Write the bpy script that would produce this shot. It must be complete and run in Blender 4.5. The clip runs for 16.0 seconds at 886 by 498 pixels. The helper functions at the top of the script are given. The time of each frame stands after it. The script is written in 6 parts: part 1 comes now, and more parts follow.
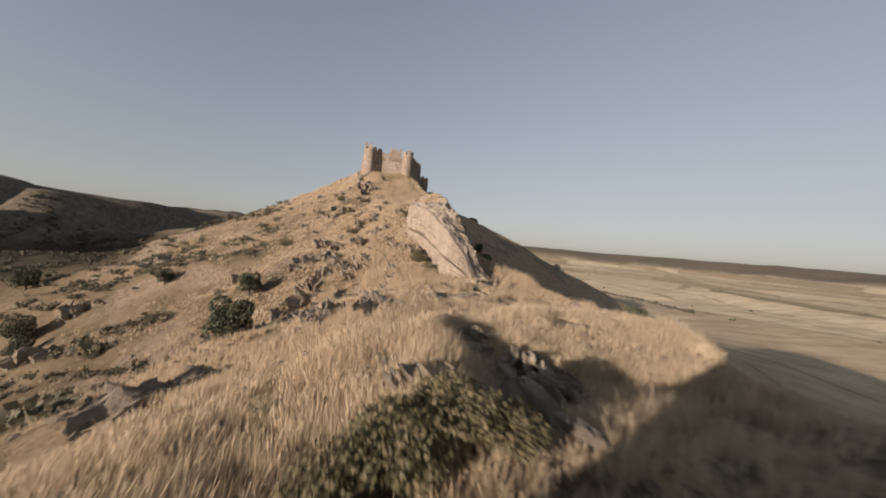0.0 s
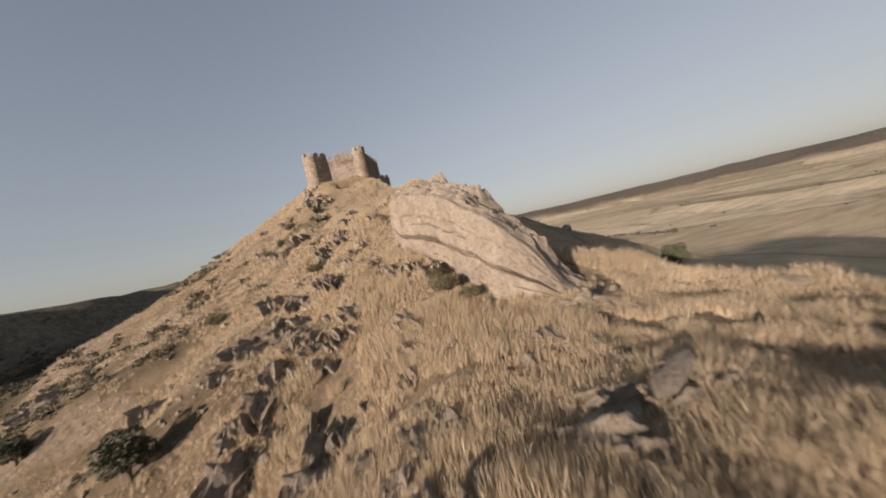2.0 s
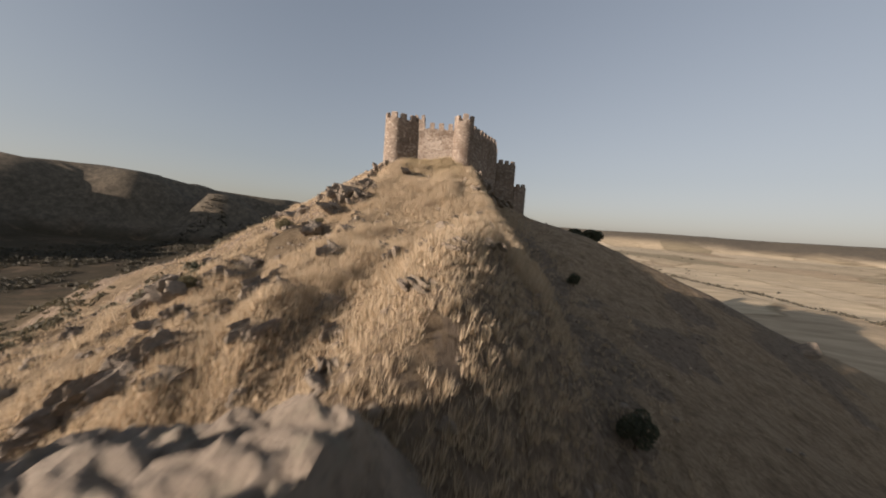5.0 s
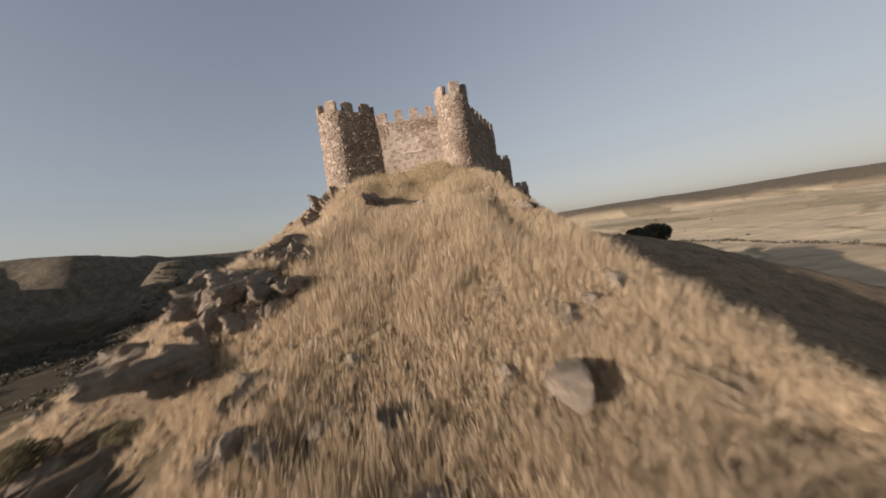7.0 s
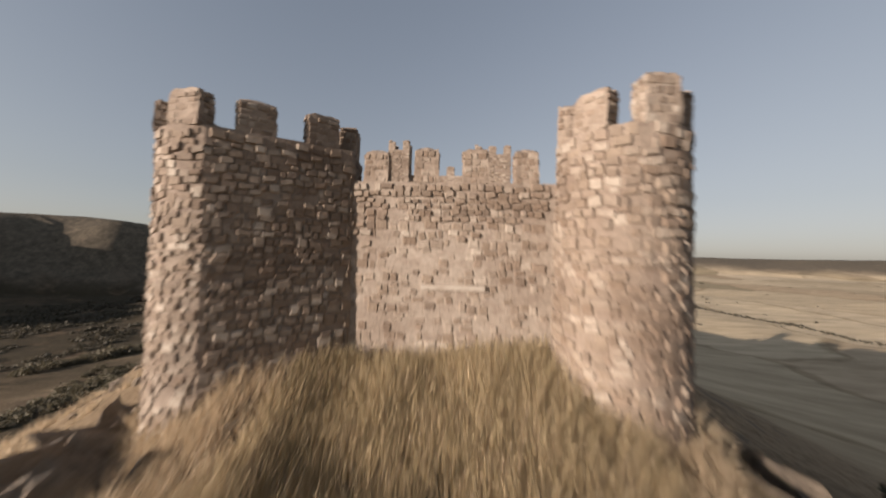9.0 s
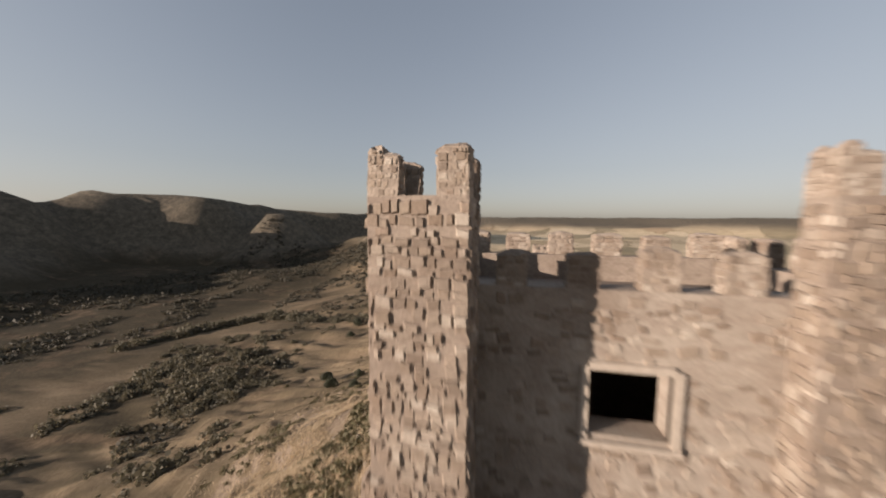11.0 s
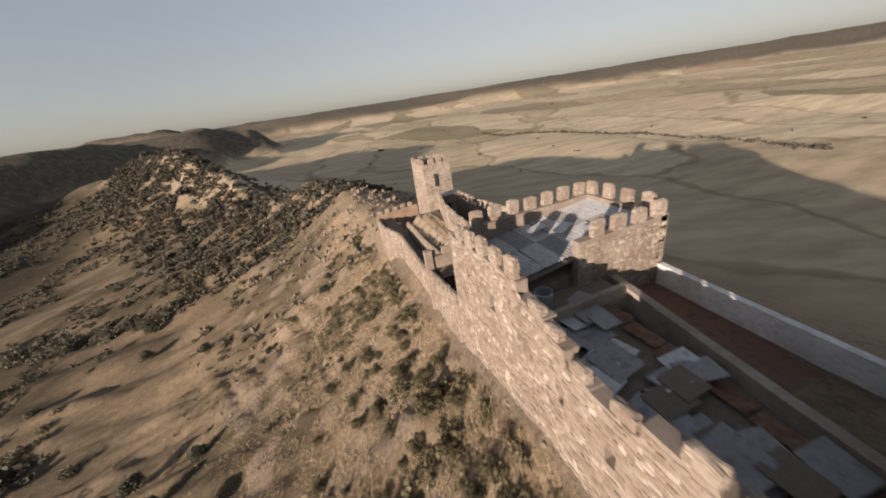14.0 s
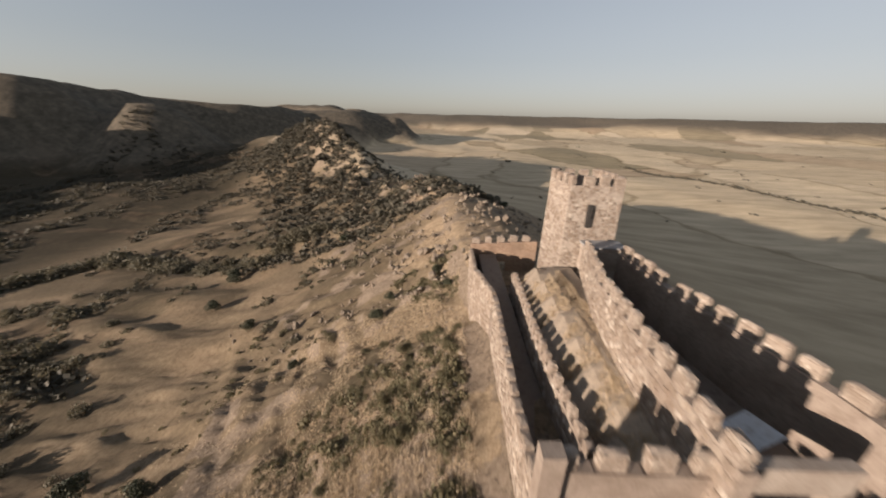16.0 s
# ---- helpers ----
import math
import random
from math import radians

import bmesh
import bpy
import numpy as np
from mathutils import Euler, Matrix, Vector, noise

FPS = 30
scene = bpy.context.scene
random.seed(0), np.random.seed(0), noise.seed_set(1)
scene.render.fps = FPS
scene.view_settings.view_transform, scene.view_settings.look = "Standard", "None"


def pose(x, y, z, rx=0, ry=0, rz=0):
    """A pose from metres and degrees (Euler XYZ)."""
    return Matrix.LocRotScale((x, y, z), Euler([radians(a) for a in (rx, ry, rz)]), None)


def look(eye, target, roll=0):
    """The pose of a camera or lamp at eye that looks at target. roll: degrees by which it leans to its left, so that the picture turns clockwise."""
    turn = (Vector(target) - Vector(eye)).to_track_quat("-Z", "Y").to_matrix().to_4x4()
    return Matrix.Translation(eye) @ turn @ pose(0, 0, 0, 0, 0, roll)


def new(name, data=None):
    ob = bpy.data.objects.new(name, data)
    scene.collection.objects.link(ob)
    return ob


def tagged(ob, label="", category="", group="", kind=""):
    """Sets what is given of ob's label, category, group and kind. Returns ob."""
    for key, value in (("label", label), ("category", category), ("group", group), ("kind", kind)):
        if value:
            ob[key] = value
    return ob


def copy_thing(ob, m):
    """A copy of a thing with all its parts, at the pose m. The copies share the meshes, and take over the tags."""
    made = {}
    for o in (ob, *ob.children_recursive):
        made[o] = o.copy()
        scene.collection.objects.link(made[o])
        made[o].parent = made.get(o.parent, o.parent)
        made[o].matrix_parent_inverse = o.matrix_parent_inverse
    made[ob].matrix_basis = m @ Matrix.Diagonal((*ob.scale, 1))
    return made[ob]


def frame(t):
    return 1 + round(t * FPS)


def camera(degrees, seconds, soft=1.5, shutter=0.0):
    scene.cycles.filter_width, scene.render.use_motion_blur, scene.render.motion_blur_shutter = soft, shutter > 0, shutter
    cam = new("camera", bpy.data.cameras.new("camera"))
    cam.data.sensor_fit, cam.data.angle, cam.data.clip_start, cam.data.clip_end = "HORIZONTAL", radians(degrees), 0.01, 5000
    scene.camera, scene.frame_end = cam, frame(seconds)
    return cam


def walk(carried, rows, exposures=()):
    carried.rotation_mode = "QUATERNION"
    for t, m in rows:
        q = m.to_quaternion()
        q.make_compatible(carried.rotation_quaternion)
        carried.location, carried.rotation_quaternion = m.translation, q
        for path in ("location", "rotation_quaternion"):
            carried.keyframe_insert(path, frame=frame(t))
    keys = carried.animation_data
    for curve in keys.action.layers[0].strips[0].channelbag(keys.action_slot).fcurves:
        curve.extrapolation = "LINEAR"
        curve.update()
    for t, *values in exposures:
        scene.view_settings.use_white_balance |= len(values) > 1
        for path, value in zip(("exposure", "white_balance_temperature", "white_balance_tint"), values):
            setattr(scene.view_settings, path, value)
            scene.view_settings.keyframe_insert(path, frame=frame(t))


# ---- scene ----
# camera and its way
cam = camera(106.7, 16.0, soft=1.9, shutter=0.4)
PATH = [
    (0, (-10.864, -106.417, -15.927), (-10.318, -104.494, -15.954), 4.9),
    (0.5, (-10.831, -101.829, -15.962), (-10.289, -99.904, -15.99), 0.3),
    (1, (-10.691, -96.755, -15.761), (-10.105, -94.843, -15.8), -5.9),
    (1.5, (-10.61, -92.018, -15.471), (-9.959, -90.127, -15.524), -11.1),
    (2, (-9.608, -87.566, -14.915), (-8.929, -85.686, -14.985), -13.0),
    (2.5, (-7.477, -83.032, -14.085), (-6.823, -81.143, -14.149), -10.8),
    (3, (-4.5, -78.239, -12.575), (-3.939, -76.32, -12.633), -5.2),
    (3.5, (-1.207, -73.102, -10.779), (-0.808, -71.143, -10.838), 1.8),
    (5.8, (5.4, -50.798, -4.405), (5.23, -48.814, -4.577), 2.2),
    (6, (4.31, -48.148, -4.148), (4.201, -46.157, -4.292), 1.0),
    (6.5, (1.914, -42.396, -3.276), (1.915, -40.4, -3.402), -4.7),
    (7, (0.305, -36.367, -2.108), (0.381, -34.371, -2.202), -8.4),
    (7.5, (-0.724, -30.679, -0.567), (-0.583, -28.684, -0.618), -8.8),
    (8, (-0.239, -24.812, 1.708), (-0.155, -22.814, 1.684), -6.5),
    (8.5, (-0.244, -18.814, 4.187), (-0.21, -16.815, 4.209), -3.1),
    (9, (0.094, -12.549, 7.595), (0.012, -10.551, 7.632), 1.4),
    (9.3, (0.067, -8.872, 9.873), (-0.132, -6.882, 9.89), 5.0),
    (9.5, (0.285, -6.317, 11.150), (-0.039, -4.344, 11.190), 5.0),
    (9.7, (-0.212, -2.985, 12.180), (-0.558, -1.017, 12.258), 6.1),
    (11.8, (-10.348, 31.145, 22.619), (-10.682, 33.064, 22.164), -6.6),
    (12, (-12.350, 34.845, 23.081), (-12.554, 36.764, 22.555), -8.8),
    (12.5, (-15.296, 42.587, 22.954), (-15.198, 44.470, 22.287), -12.4),
    (13, (-17.577, 48.857, 23.439), (-17.231, 50.672, 22.674), -12.5),
    (13.5, (-18.866, 55.328, 23.415), (-18.366, 57.084, 22.599), -11.2),
    (14, (-18.422, 62.373, 22.826), (-17.878, 64.106, 21.989), -9.0),
    (14.5, (-16.976, 69.697, 21.557), (-16.477, 71.446, 20.725), -5.6),
    (15, (-15.677, 77.351, 20.154), (-15.283, 79.131, 19.333), -2.4),
    (15.5, (-14.131, 85.691, 18.357), (-13.896, 87.513, 17.566), 0.0),
    (16, (-12.478, 94.910, 16.485), (-12.500, 96.768, 15.743), 1.3),
]
walk(cam, [(t, look(eye, target, roll)) for t, eye, target, roll in PATH], [(0, 0.84, 6280, 15), (9.7, 0.84, 6280, 15), (11.8, 0.95, 6280, 15), (16, 0.95, 6280, 15)])

# ---- sky and sun ----
SUN_ELEV, SUN_AZ = radians(10.2), math.atan2(-0.82, -0.57)
world = bpy.data.worlds.new("world")
scene.world = world
world.use_nodes = True
wn = world.node_tree
sky = wn.nodes.new("ShaderNodeTexSky")
sky.sky_type, sky.sun_disc = "NISHITA", False
sky.sun_elevation, sky.sun_rotation = SUN_ELEV, SUN_AZ
sky.altitude, sky.air_density, sky.dust_density, sky.ozone_density = 900, 1.2, 2.2, 1.4
wn.nodes["Background"].inputs[1].default_value = 0.130
pale = wn.nodes.new("ShaderNodeHueSaturation")
pale.inputs["Saturation"].default_value = 0.62
wn.links.new(sky.outputs[0], pale.inputs["Color"])
# a veil of summer haze: bright parts of the sky are drawn together, c / (c + k)
veil = wn.nodes.new("ShaderNodeVectorMath")
veil.operation = "ADD"
veil.inputs[1].default_value = (4.0, 4.0, 4.0)
even = wn.nodes.new("ShaderNodeVectorMath")
even.operation = "DIVIDE"
lift = wn.nodes.new("ShaderNodeVectorMath")
lift.operation = "SCALE"
lift.inputs["Scale"].default_value = 4.0
wn.links.new(pale.outputs[0], veil.inputs[0])
wn.links.new(pale.outputs[0], even.inputs[0])
wn.links.new(veil.outputs[0], even.inputs[1])
wn.links.new(even.outputs[0], lift.inputs[0])
wn.links.new(lift.outputs[0], wn.nodes["Background"].inputs[0])
sun_data = bpy.data.lights.new("sun", "SUN")
sun_data.energy, sun_data.angle, sun_data.color = 5.0, radians(0.6), (1.0, 0.85, 0.69)
sun = new("sun", sun_data)
toward = Vector((math.sin(SUN_AZ) * math.cos(SUN_ELEV), math.cos(SUN_AZ) * math.cos(SUN_ELEV), math.sin(SUN_ELEV)))
sun.matrix_world = look(toward * 300, (0, 0, 0))

# ---- materials ----
def nodes_of(name):
    m = bpy.data.materials.new(name)
    m.use_nodes = True
    nt = m.node_tree
    return m, nt, nt.nodes["Principled BSDF"]


def add(nt, kind, **values):
    n = nt.nodes.new(kind)
    for k, v in values.items():
        n.inputs[k].default_value = v
    return n


def noise_tex(nt, scale, detail=5, rough=0.6, coords="pos", distortion=0.0):
    n = add(nt, "ShaderNodeTexNoise", Scale=scale, Detail=detail, Roughness=rough, Distortion=distortion)
    if coords == "pos":
        g = nt.nodes.new("ShaderNodeNewGeometry")
        nt.links.new(g.outputs["Position"], n.inputs["Vector"])
    return n


def ramp(nt, src, stops):
    r = nt.nodes.new("ShaderNodeValToRGB")
    el = r.color_ramp.elements
    while len(el) < len(stops):
        el.new(0.5)
    for e, (p, c) in zip(el, stops):
        e.position, e.color = p, (*c, 1)
    nt.links.new(src, r.inputs[0])
    return r


def mix(nt, fac, a, b, mode="MIX"):
    n = nt.nodes.new("ShaderNodeMix")
    n.data_type, n.blend_type = "RGBA", mode
    for sock, v in ((n.inputs[0], fac), (n.inputs[6], a), (n.inputs[7], b)):
        if isinstance(v, (int, float)):
            sock.default_value = v
        elif isinstance(v, tuple):
            sock.default_value = (*v, 1)
        else:
            nt.links.new(v, sock)
    return n.outputs[2]


def bump(nt, p, src, strength, distance):
    b = add(nt, "ShaderNodeBump", Strength=strength, Distance=distance)
    nt.links.new(src, b.inputs["Height"])
    nt.links.new(b.outputs[0], p.inputs["Normal"])


def random_piece(nt):
    g = nt.nodes.new("ShaderNodeNewGeometry")
    o = nt.nodes.new("ShaderNodeObjectInfo")
    a = nt.nodes.new("ShaderNodeMath")
    a.operation = "ADD"
    nt.links.new(g.outputs["Random Per Island"], a.inputs[0])
    nt.links.new(o.outputs["Random"], a.inputs[1])
    f = nt.nodes.new("ShaderNodeMath")
    f.operation = "FRACT"
    nt.links.new(a.outputs[0], f.inputs[0])
    return f.outputs[0]


def masonry(name, tones, stain=(0.136, 0.092, 0.063), pieces=True):
    m, nt, p = nodes_of(name)
    if pieces:
        base = ramp(nt, random_piece(nt), [(i / (len(tones) - 1), c) for i, c in enumerate(tones)]).outputs[0]
    else:
        v = nt.nodes.new("ShaderNodeTexVoronoi")
        v.inputs["Scale"].default_value = 3.4
        g = nt.nodes.new("ShaderNodeNewGeometry")
        mp = add(nt, "ShaderNodeMapping", Scale=(0.8, 0.8, 1.5))
        nt.links.new(g.outputs["Position"], mp.inputs[0])
        nt.links.new(mp.outputs[0], v.inputs["Vector"])
        sep = nt.nodes.new("ShaderNodeSeparateColor")
        nt.links.new(v.outputs["Color"], sep.inputs[0])
        base = ramp(nt, sep.outputs[0], [(i / (len(tones) - 1), c) for i, c in enumerate(tones)]).outputs[0]
    big = ramp(nt, noise_tex(nt, 0.35, 4).outputs[0], [(0.42, (0, 0, 0)), (0.68, (1, 1, 1))])
    c = mix(nt, big.outputs[0], base, stain)
    fine = noise_tex(nt, 9, 6, 0.7)
    tone = ramp(nt, fine.outputs[0], [(0.25, (0.62, 0.60, 0.58)), (0.75, (1.15, 1.15, 1.15))])
    c2 = mix(nt, 0.85, mix(nt, 0.55, base, c), tone.outputs[0], "MULTIPLY")
    nt.links.new(c2, p.inputs["Base Color"])
    p.inputs["Roughness"].default_value = 0.93
    bump(nt, p, fine.outputs[0], 0.7, 0.05)
    return m


STONE = masonry("rubble_stone", [(0.225, 0.172, 0.127), (0.300, 0.238, 0.180), (0.185, 0.142, 0.108), (0.345, 0.285, 0.225), (0.250, 0.188, 0.140), (0.460, 0.400, 0.330), (0.275, 0.220, 0.170), (0.210, 0.155, 0.112)])
MORTAR = masonry("lime_mortar", [(0.259, 0.207, 0.162), (0.299, 0.242, 0.193), (0.232, 0.180, 0.142)], pieces=False)
RENDER_OLD = masonry("worn_render", [(0.328, 0.276, 0.225), (0.369, 0.312, 0.255), (0.299, 0.242, 0.195)], pieces=False)
BRICK = masonry("brick", [(0.300, 0.205, 0.140), (0.345, 0.245, 0.170), (0.262, 0.165, 0.108)], pieces=False)
WHITEWASH = masonry("whitewash", [(0.70, 0.69, 0.67), (0.78, 0.77, 0.74), (0.60, 0.58, 0.55)], stain=(0.48, 0.45, 0.41), pieces=False)


def rock_material():
    m, nt, p = nodes_of("weathered_rock")
    a = ramp(nt, noise_tex(nt, 0.9, 8, 0.65, distortion=0.6).outputs[0], [(0.28, (0.165, 0.130, 0.097)), (0.42, (0.270, 0.216, 0.162)), (0.58, (0.355, 0.288, 0.218)), (0.8, (0.430, 0.362, 0.284))])
    fine = noise_tex(nt, 5.5, 8, 0.75)
    t = ramp(nt, fine.outputs[0], [(0.32, (0.50, 0.48, 0.45)), (0.52, (0.94, 0.94, 0.93)), (0.75, (1.12, 1.12, 1.12))])
    c = mix(nt, 0.9, a.outputs[0], t.outputs[0], "MULTIPLY")
    nt.links.new(c, p.inputs["Base Color"])
    p.inputs["Roughness"].default_value = 0.9
    bump(nt, p, fine.outputs[0], 1.0, 0.28)
    return m


ROCK = rock_material()


def plain(name, tones, rough=0.8, scale=6.0, metal=0.0, bumps=0.3, depth=0.02):
    m, nt, p = nodes_of(name)
    n = noise_tex(nt, scale, 6, 0.65)
    r = ramp(nt, n.outputs[0], [(0.3 + 0.4 * i / max(1, len(tones) - 1), c) for i, c in enumerate(tones)])
    nt.links.new(r.outputs[0], p.inputs["Base Color"])
    p.inputs["Roughness"].default_value = rough
    p.inputs["Metallic"].default_value = metal
    bump(nt, p, n.outputs[0], bumps, depth)
    return m


def leaves(name, tones, thin=0.0):
    m, nt, p = nodes_of(name)
    r = ramp(nt, random_piece(nt), [(i / (len(tones) - 1), c) for i, c in enumerate(tones)])
    nt.links.new(r.outputs[0], p.inputs["Base Color"])
    p.inputs["Roughness"].default_value = 0.75
    if thin:
        tr = nt.nodes.new("ShaderNodeBsdfTranslucent")
        nt.links.new(r.outputs[0], tr.inputs[0])
        ms = nt.nodes.new("ShaderNodeMixShader")
        ms.inputs[0].default_value = thin
        nt.links.new(p.outputs[0], ms.inputs[1])
        nt.links.new(tr.outputs[0], ms.inputs[2])
        nt.links.new(ms.outputs[0], nt.nodes["Material Output"].inputs[0])
    return m


GRASS = leaves("dry_grass", [(0.560, 0.445, 0.305), (0.470, 0.366, 0.243), (0.620, 0.505, 0.362), (0.510, 0.402, 0.272), (0.400, 0.308, 0.202), (0.315, 0.258, 0.162)], 0.4)
GRASS_OLIVE = leaves("half_green_grass", [(0.460, 0.360, 0.222), (0.350, 0.280, 0.158), (0.520, 0.415, 0.270), (0.262, 0.220, 0.122)], 0.4)
LEAF = leaves("evergreen_leaf", [(0.044, 0.050, 0.024), (0.068, 0.070, 0.034), (0.032, 0.038, 0.020), (0.088, 0.084, 0.044)])
LEAF_GREY = leaves("grey_shrub_leaf", [(0.150, 0.128, 0.068), (0.112, 0.100, 0.050), (0.190, 0.154, 0.086), (0.088, 0.080, 0.040)], 0.3)
SCRUB = leaves("scrub_leaf", [(0.082, 0.070, 0.046), (0.055, 0.050, 0.034), (0.112, 0.094, 0.062), (0.068, 0.060, 0.040)], 0.3)
BRAMBLE = leaves("bramble_leaf", [(0.125, 0.108, 0.068), (0.088, 0.078, 0.048), (0.160, 0.136, 0.088), (0.105, 0.090, 0.056)], 0.35)
BARK = plain("bark", [(0.065, 0.047, 0.032), (0.115, 0.086, 0.061)], 0.9, 9)
WOOD = plain("weathered_timber", [(0.115, 0.086, 0.065), (0.194, 0.151, 0.115)], 0.85, 8)
METAL = plain("galvanised_sheet", [(0.36, 0.355, 0.35), (0.50, 0.495, 0.485), (0.30, 0.26, 0.225)], 0.5, 1.6, 0.25, 0.15)
FIBRE = plain("fibre_cement_sheet", [(0.19, 0.18, 0.17), (0.285, 0.275, 0.265), (0.16, 0.145, 0.135)], 0.85, 1.3, 0.0, 0.2)
RUST = plain("rusty_sheet", [(0.144, 0.061, 0.036), (0.209, 0.108, 0.065), (0.245, 0.180, 0.137)], 0.7, 2.0, 0.2, 0.2)
EARTH = plain("yard_earth", [(0.115, 0.085, 0.067), (0.183, 0.140, 0.108), (0.143, 0.114, 0.084)], 0.95, 1.2, 0, 0.8, 0.1)
RUBBLE = plain("red_rubble", [(0.108, 0.058, 0.043), (0.173, 0.094, 0.065), (0.144, 0.108, 0.086)], 0.95, 1.6, 0, 0.9, 0.15)
TANK = plain("zinc_tank", [(0.374, 0.389, 0.403), (0.461, 0.468, 0.475)], 0.35, 3, 0.6, 0.1)
TARP = plain("pale_tarpaulin", [(0.396, 0.403, 0.418), (0.490, 0.490, 0.490)], 0.55, 2.5, 0, 0.2)


# ---- ground ----
def vnoise(x, y, seed):
    """Smooth value noise in [-1, 1] on a unit lattice."""
    xi, yi = np.floor(x).astype(np.int64), np.floor(y).astype(np.int64)
    fx, fy = x - xi, y - yi
    fx, fy = fx * fx * (3 - 2 * fx), fy * fy * (3 - 2 * fy)

    def h(a, b):
        n = (a * 374761393 + b * 668265263 + seed * 1442695041) & 0x7FFFFFFF
        n = ((n ^ (n >> 13)) * 1274126177) & 0x7FFFFFFF
        return ((n ^ (n >> 16)) & 0xFFFF) / 32767.5 - 1
    a = h(xi, yi) * (1 - fx) + h(xi + 1, yi) * fx
    b = h(xi, yi + 1) * (1 - fx) + h(xi + 1, yi + 1) * fx
    return a * (1 - fy) + b * fy


def fbm(x, y, scale, octaves, seed, gain=0.5):
    t, amp, s = 0, 1.0, 1.0 / scale
    for i in range(octaves):
        t = t + amp * vnoise(x * s + 17.3 * i, y * s - 9.1 * i, seed + i)
        amp, s = amp * gain, s * 2.03
    return t


def step(a, b, v):
    u = np.clip((v - a) / (b - a), 0, 1)
    return u * u * (3 - 2 * u)


# below y = -107 the crest is unseen, heights added to shade flank and plain
CREST_Y = (-500, -400, -300, -220, -170, -140, -125, -114, -110, -106, -98, -92, -88, -80, -77, -74, -70, -66, -63, -60, -54, -50, -44, -39, -34, -31, -28, -23, -18, -12, -8, -4, -2, 5, 28, 60, 80, 95, 107, 140, 160, 240, 300, 400, 480, 560, 650, 750, 900, 1100)
CREST_X = (-120, -90, -70, -48, -34, -26, -18, -11.5, -9.6, -9.0, -8.5, -7, -6, -3.5, -2.5, -1, 0, 0.4, 0.6, 0.8, 1.6, 2.4, 3.2, 3.2, 3, 2.6, 2.2, 1.4, 1, 0.4, 0, -0.3, -0.5, 0, 0, 0, 0, 0.5, 1, 2, -2, -8, -22, -70, -120, -165, -215, -280, -420, -600)
CREST_Z = (-60, -20, 4, 8, 0, -10, -13.2, -14.2, -15.4, -19.3, -20.7, -20.7, -20.9, -20.7, -20.4, -20.0, -19.0, -18.0, -17.0, -16.2, -14.4, -12.9, -10.7, -9.4, -8.2, -7.3, -6.0, -4.3, -2.4, 0.3, 2.0, 3.6, 4.1, 5.0, 6.0, 5.0, 1.0, -3, -5.0, -8.5, -11, -15, -19, -44, -30, -4, 3, -2, -30, -80)
FLOOR = -86.0
# how far the crest stays walkable on its shaded side, and on its sunny side
EDGE_Y = (-130, -112, -104, -98, -90, -84, -78, -74, -69, -66, -64, -58, -50, -44, -40, -34, -28, -24, -6, 4)
EDGE_R = (2.0, 3.0, 8.0, 13.0, 16.5, 17.5, 16.5, 12.5, 11.0, 8.5, 5.0, 3.5, 4.5, 6.0, 7.0, 8.0, 8.0, 7.5, 6.7, 6.5)
LEDGE_Y = (-110, -72, -56, -46, -20, -10, -4)
LEDGE_R = (2.0, 2.0, 3.0, 6.0, 6.0, 4.0, 2.0)


def tables(x, y):
    """Wooded table hills across the valley."""
    def table(px, py, ax, ay, rot, h):
        c, s = math.cos(rot), math.sin(rot)
        u, v = ((x - px) * c + (y - py) * s) / ax, (-(x - px) * s + (y - py) * c) / ay
        r = np.sqrt(u * u + v * v) + 0.2 * fbm(x, y, 260, 4, 5)
        return h * (1 - step(0.4, 1.0, r))
    z = np.maximum(np.maximum(table(-1050, 850, 480, 300, 0.9, 168), table(-780, 1240, 420, 230, 0.6, 136)), np.maximum(table(-560, 1450, 420, 200, 0.45, 112), table(-1134, 1845, 1280, 217, -0.27, 134)))
    r = np.sqrt(((x + 700) / 190) ** 2 + ((y - 885) / 170) ** 2) + 0.14 * fbm(x, y, 110, 3, 8)
    z = np.maximum(z, np.minimum(136 * np.clip(1.1 - r, 0, 1) ** 1.15, 126))
    return np.maximum(z, table(-1400, 350, 600, 500, 0.2, 170)) + 5 * fbm(x, y, 60, 3, 6) * step(10, 60, z)


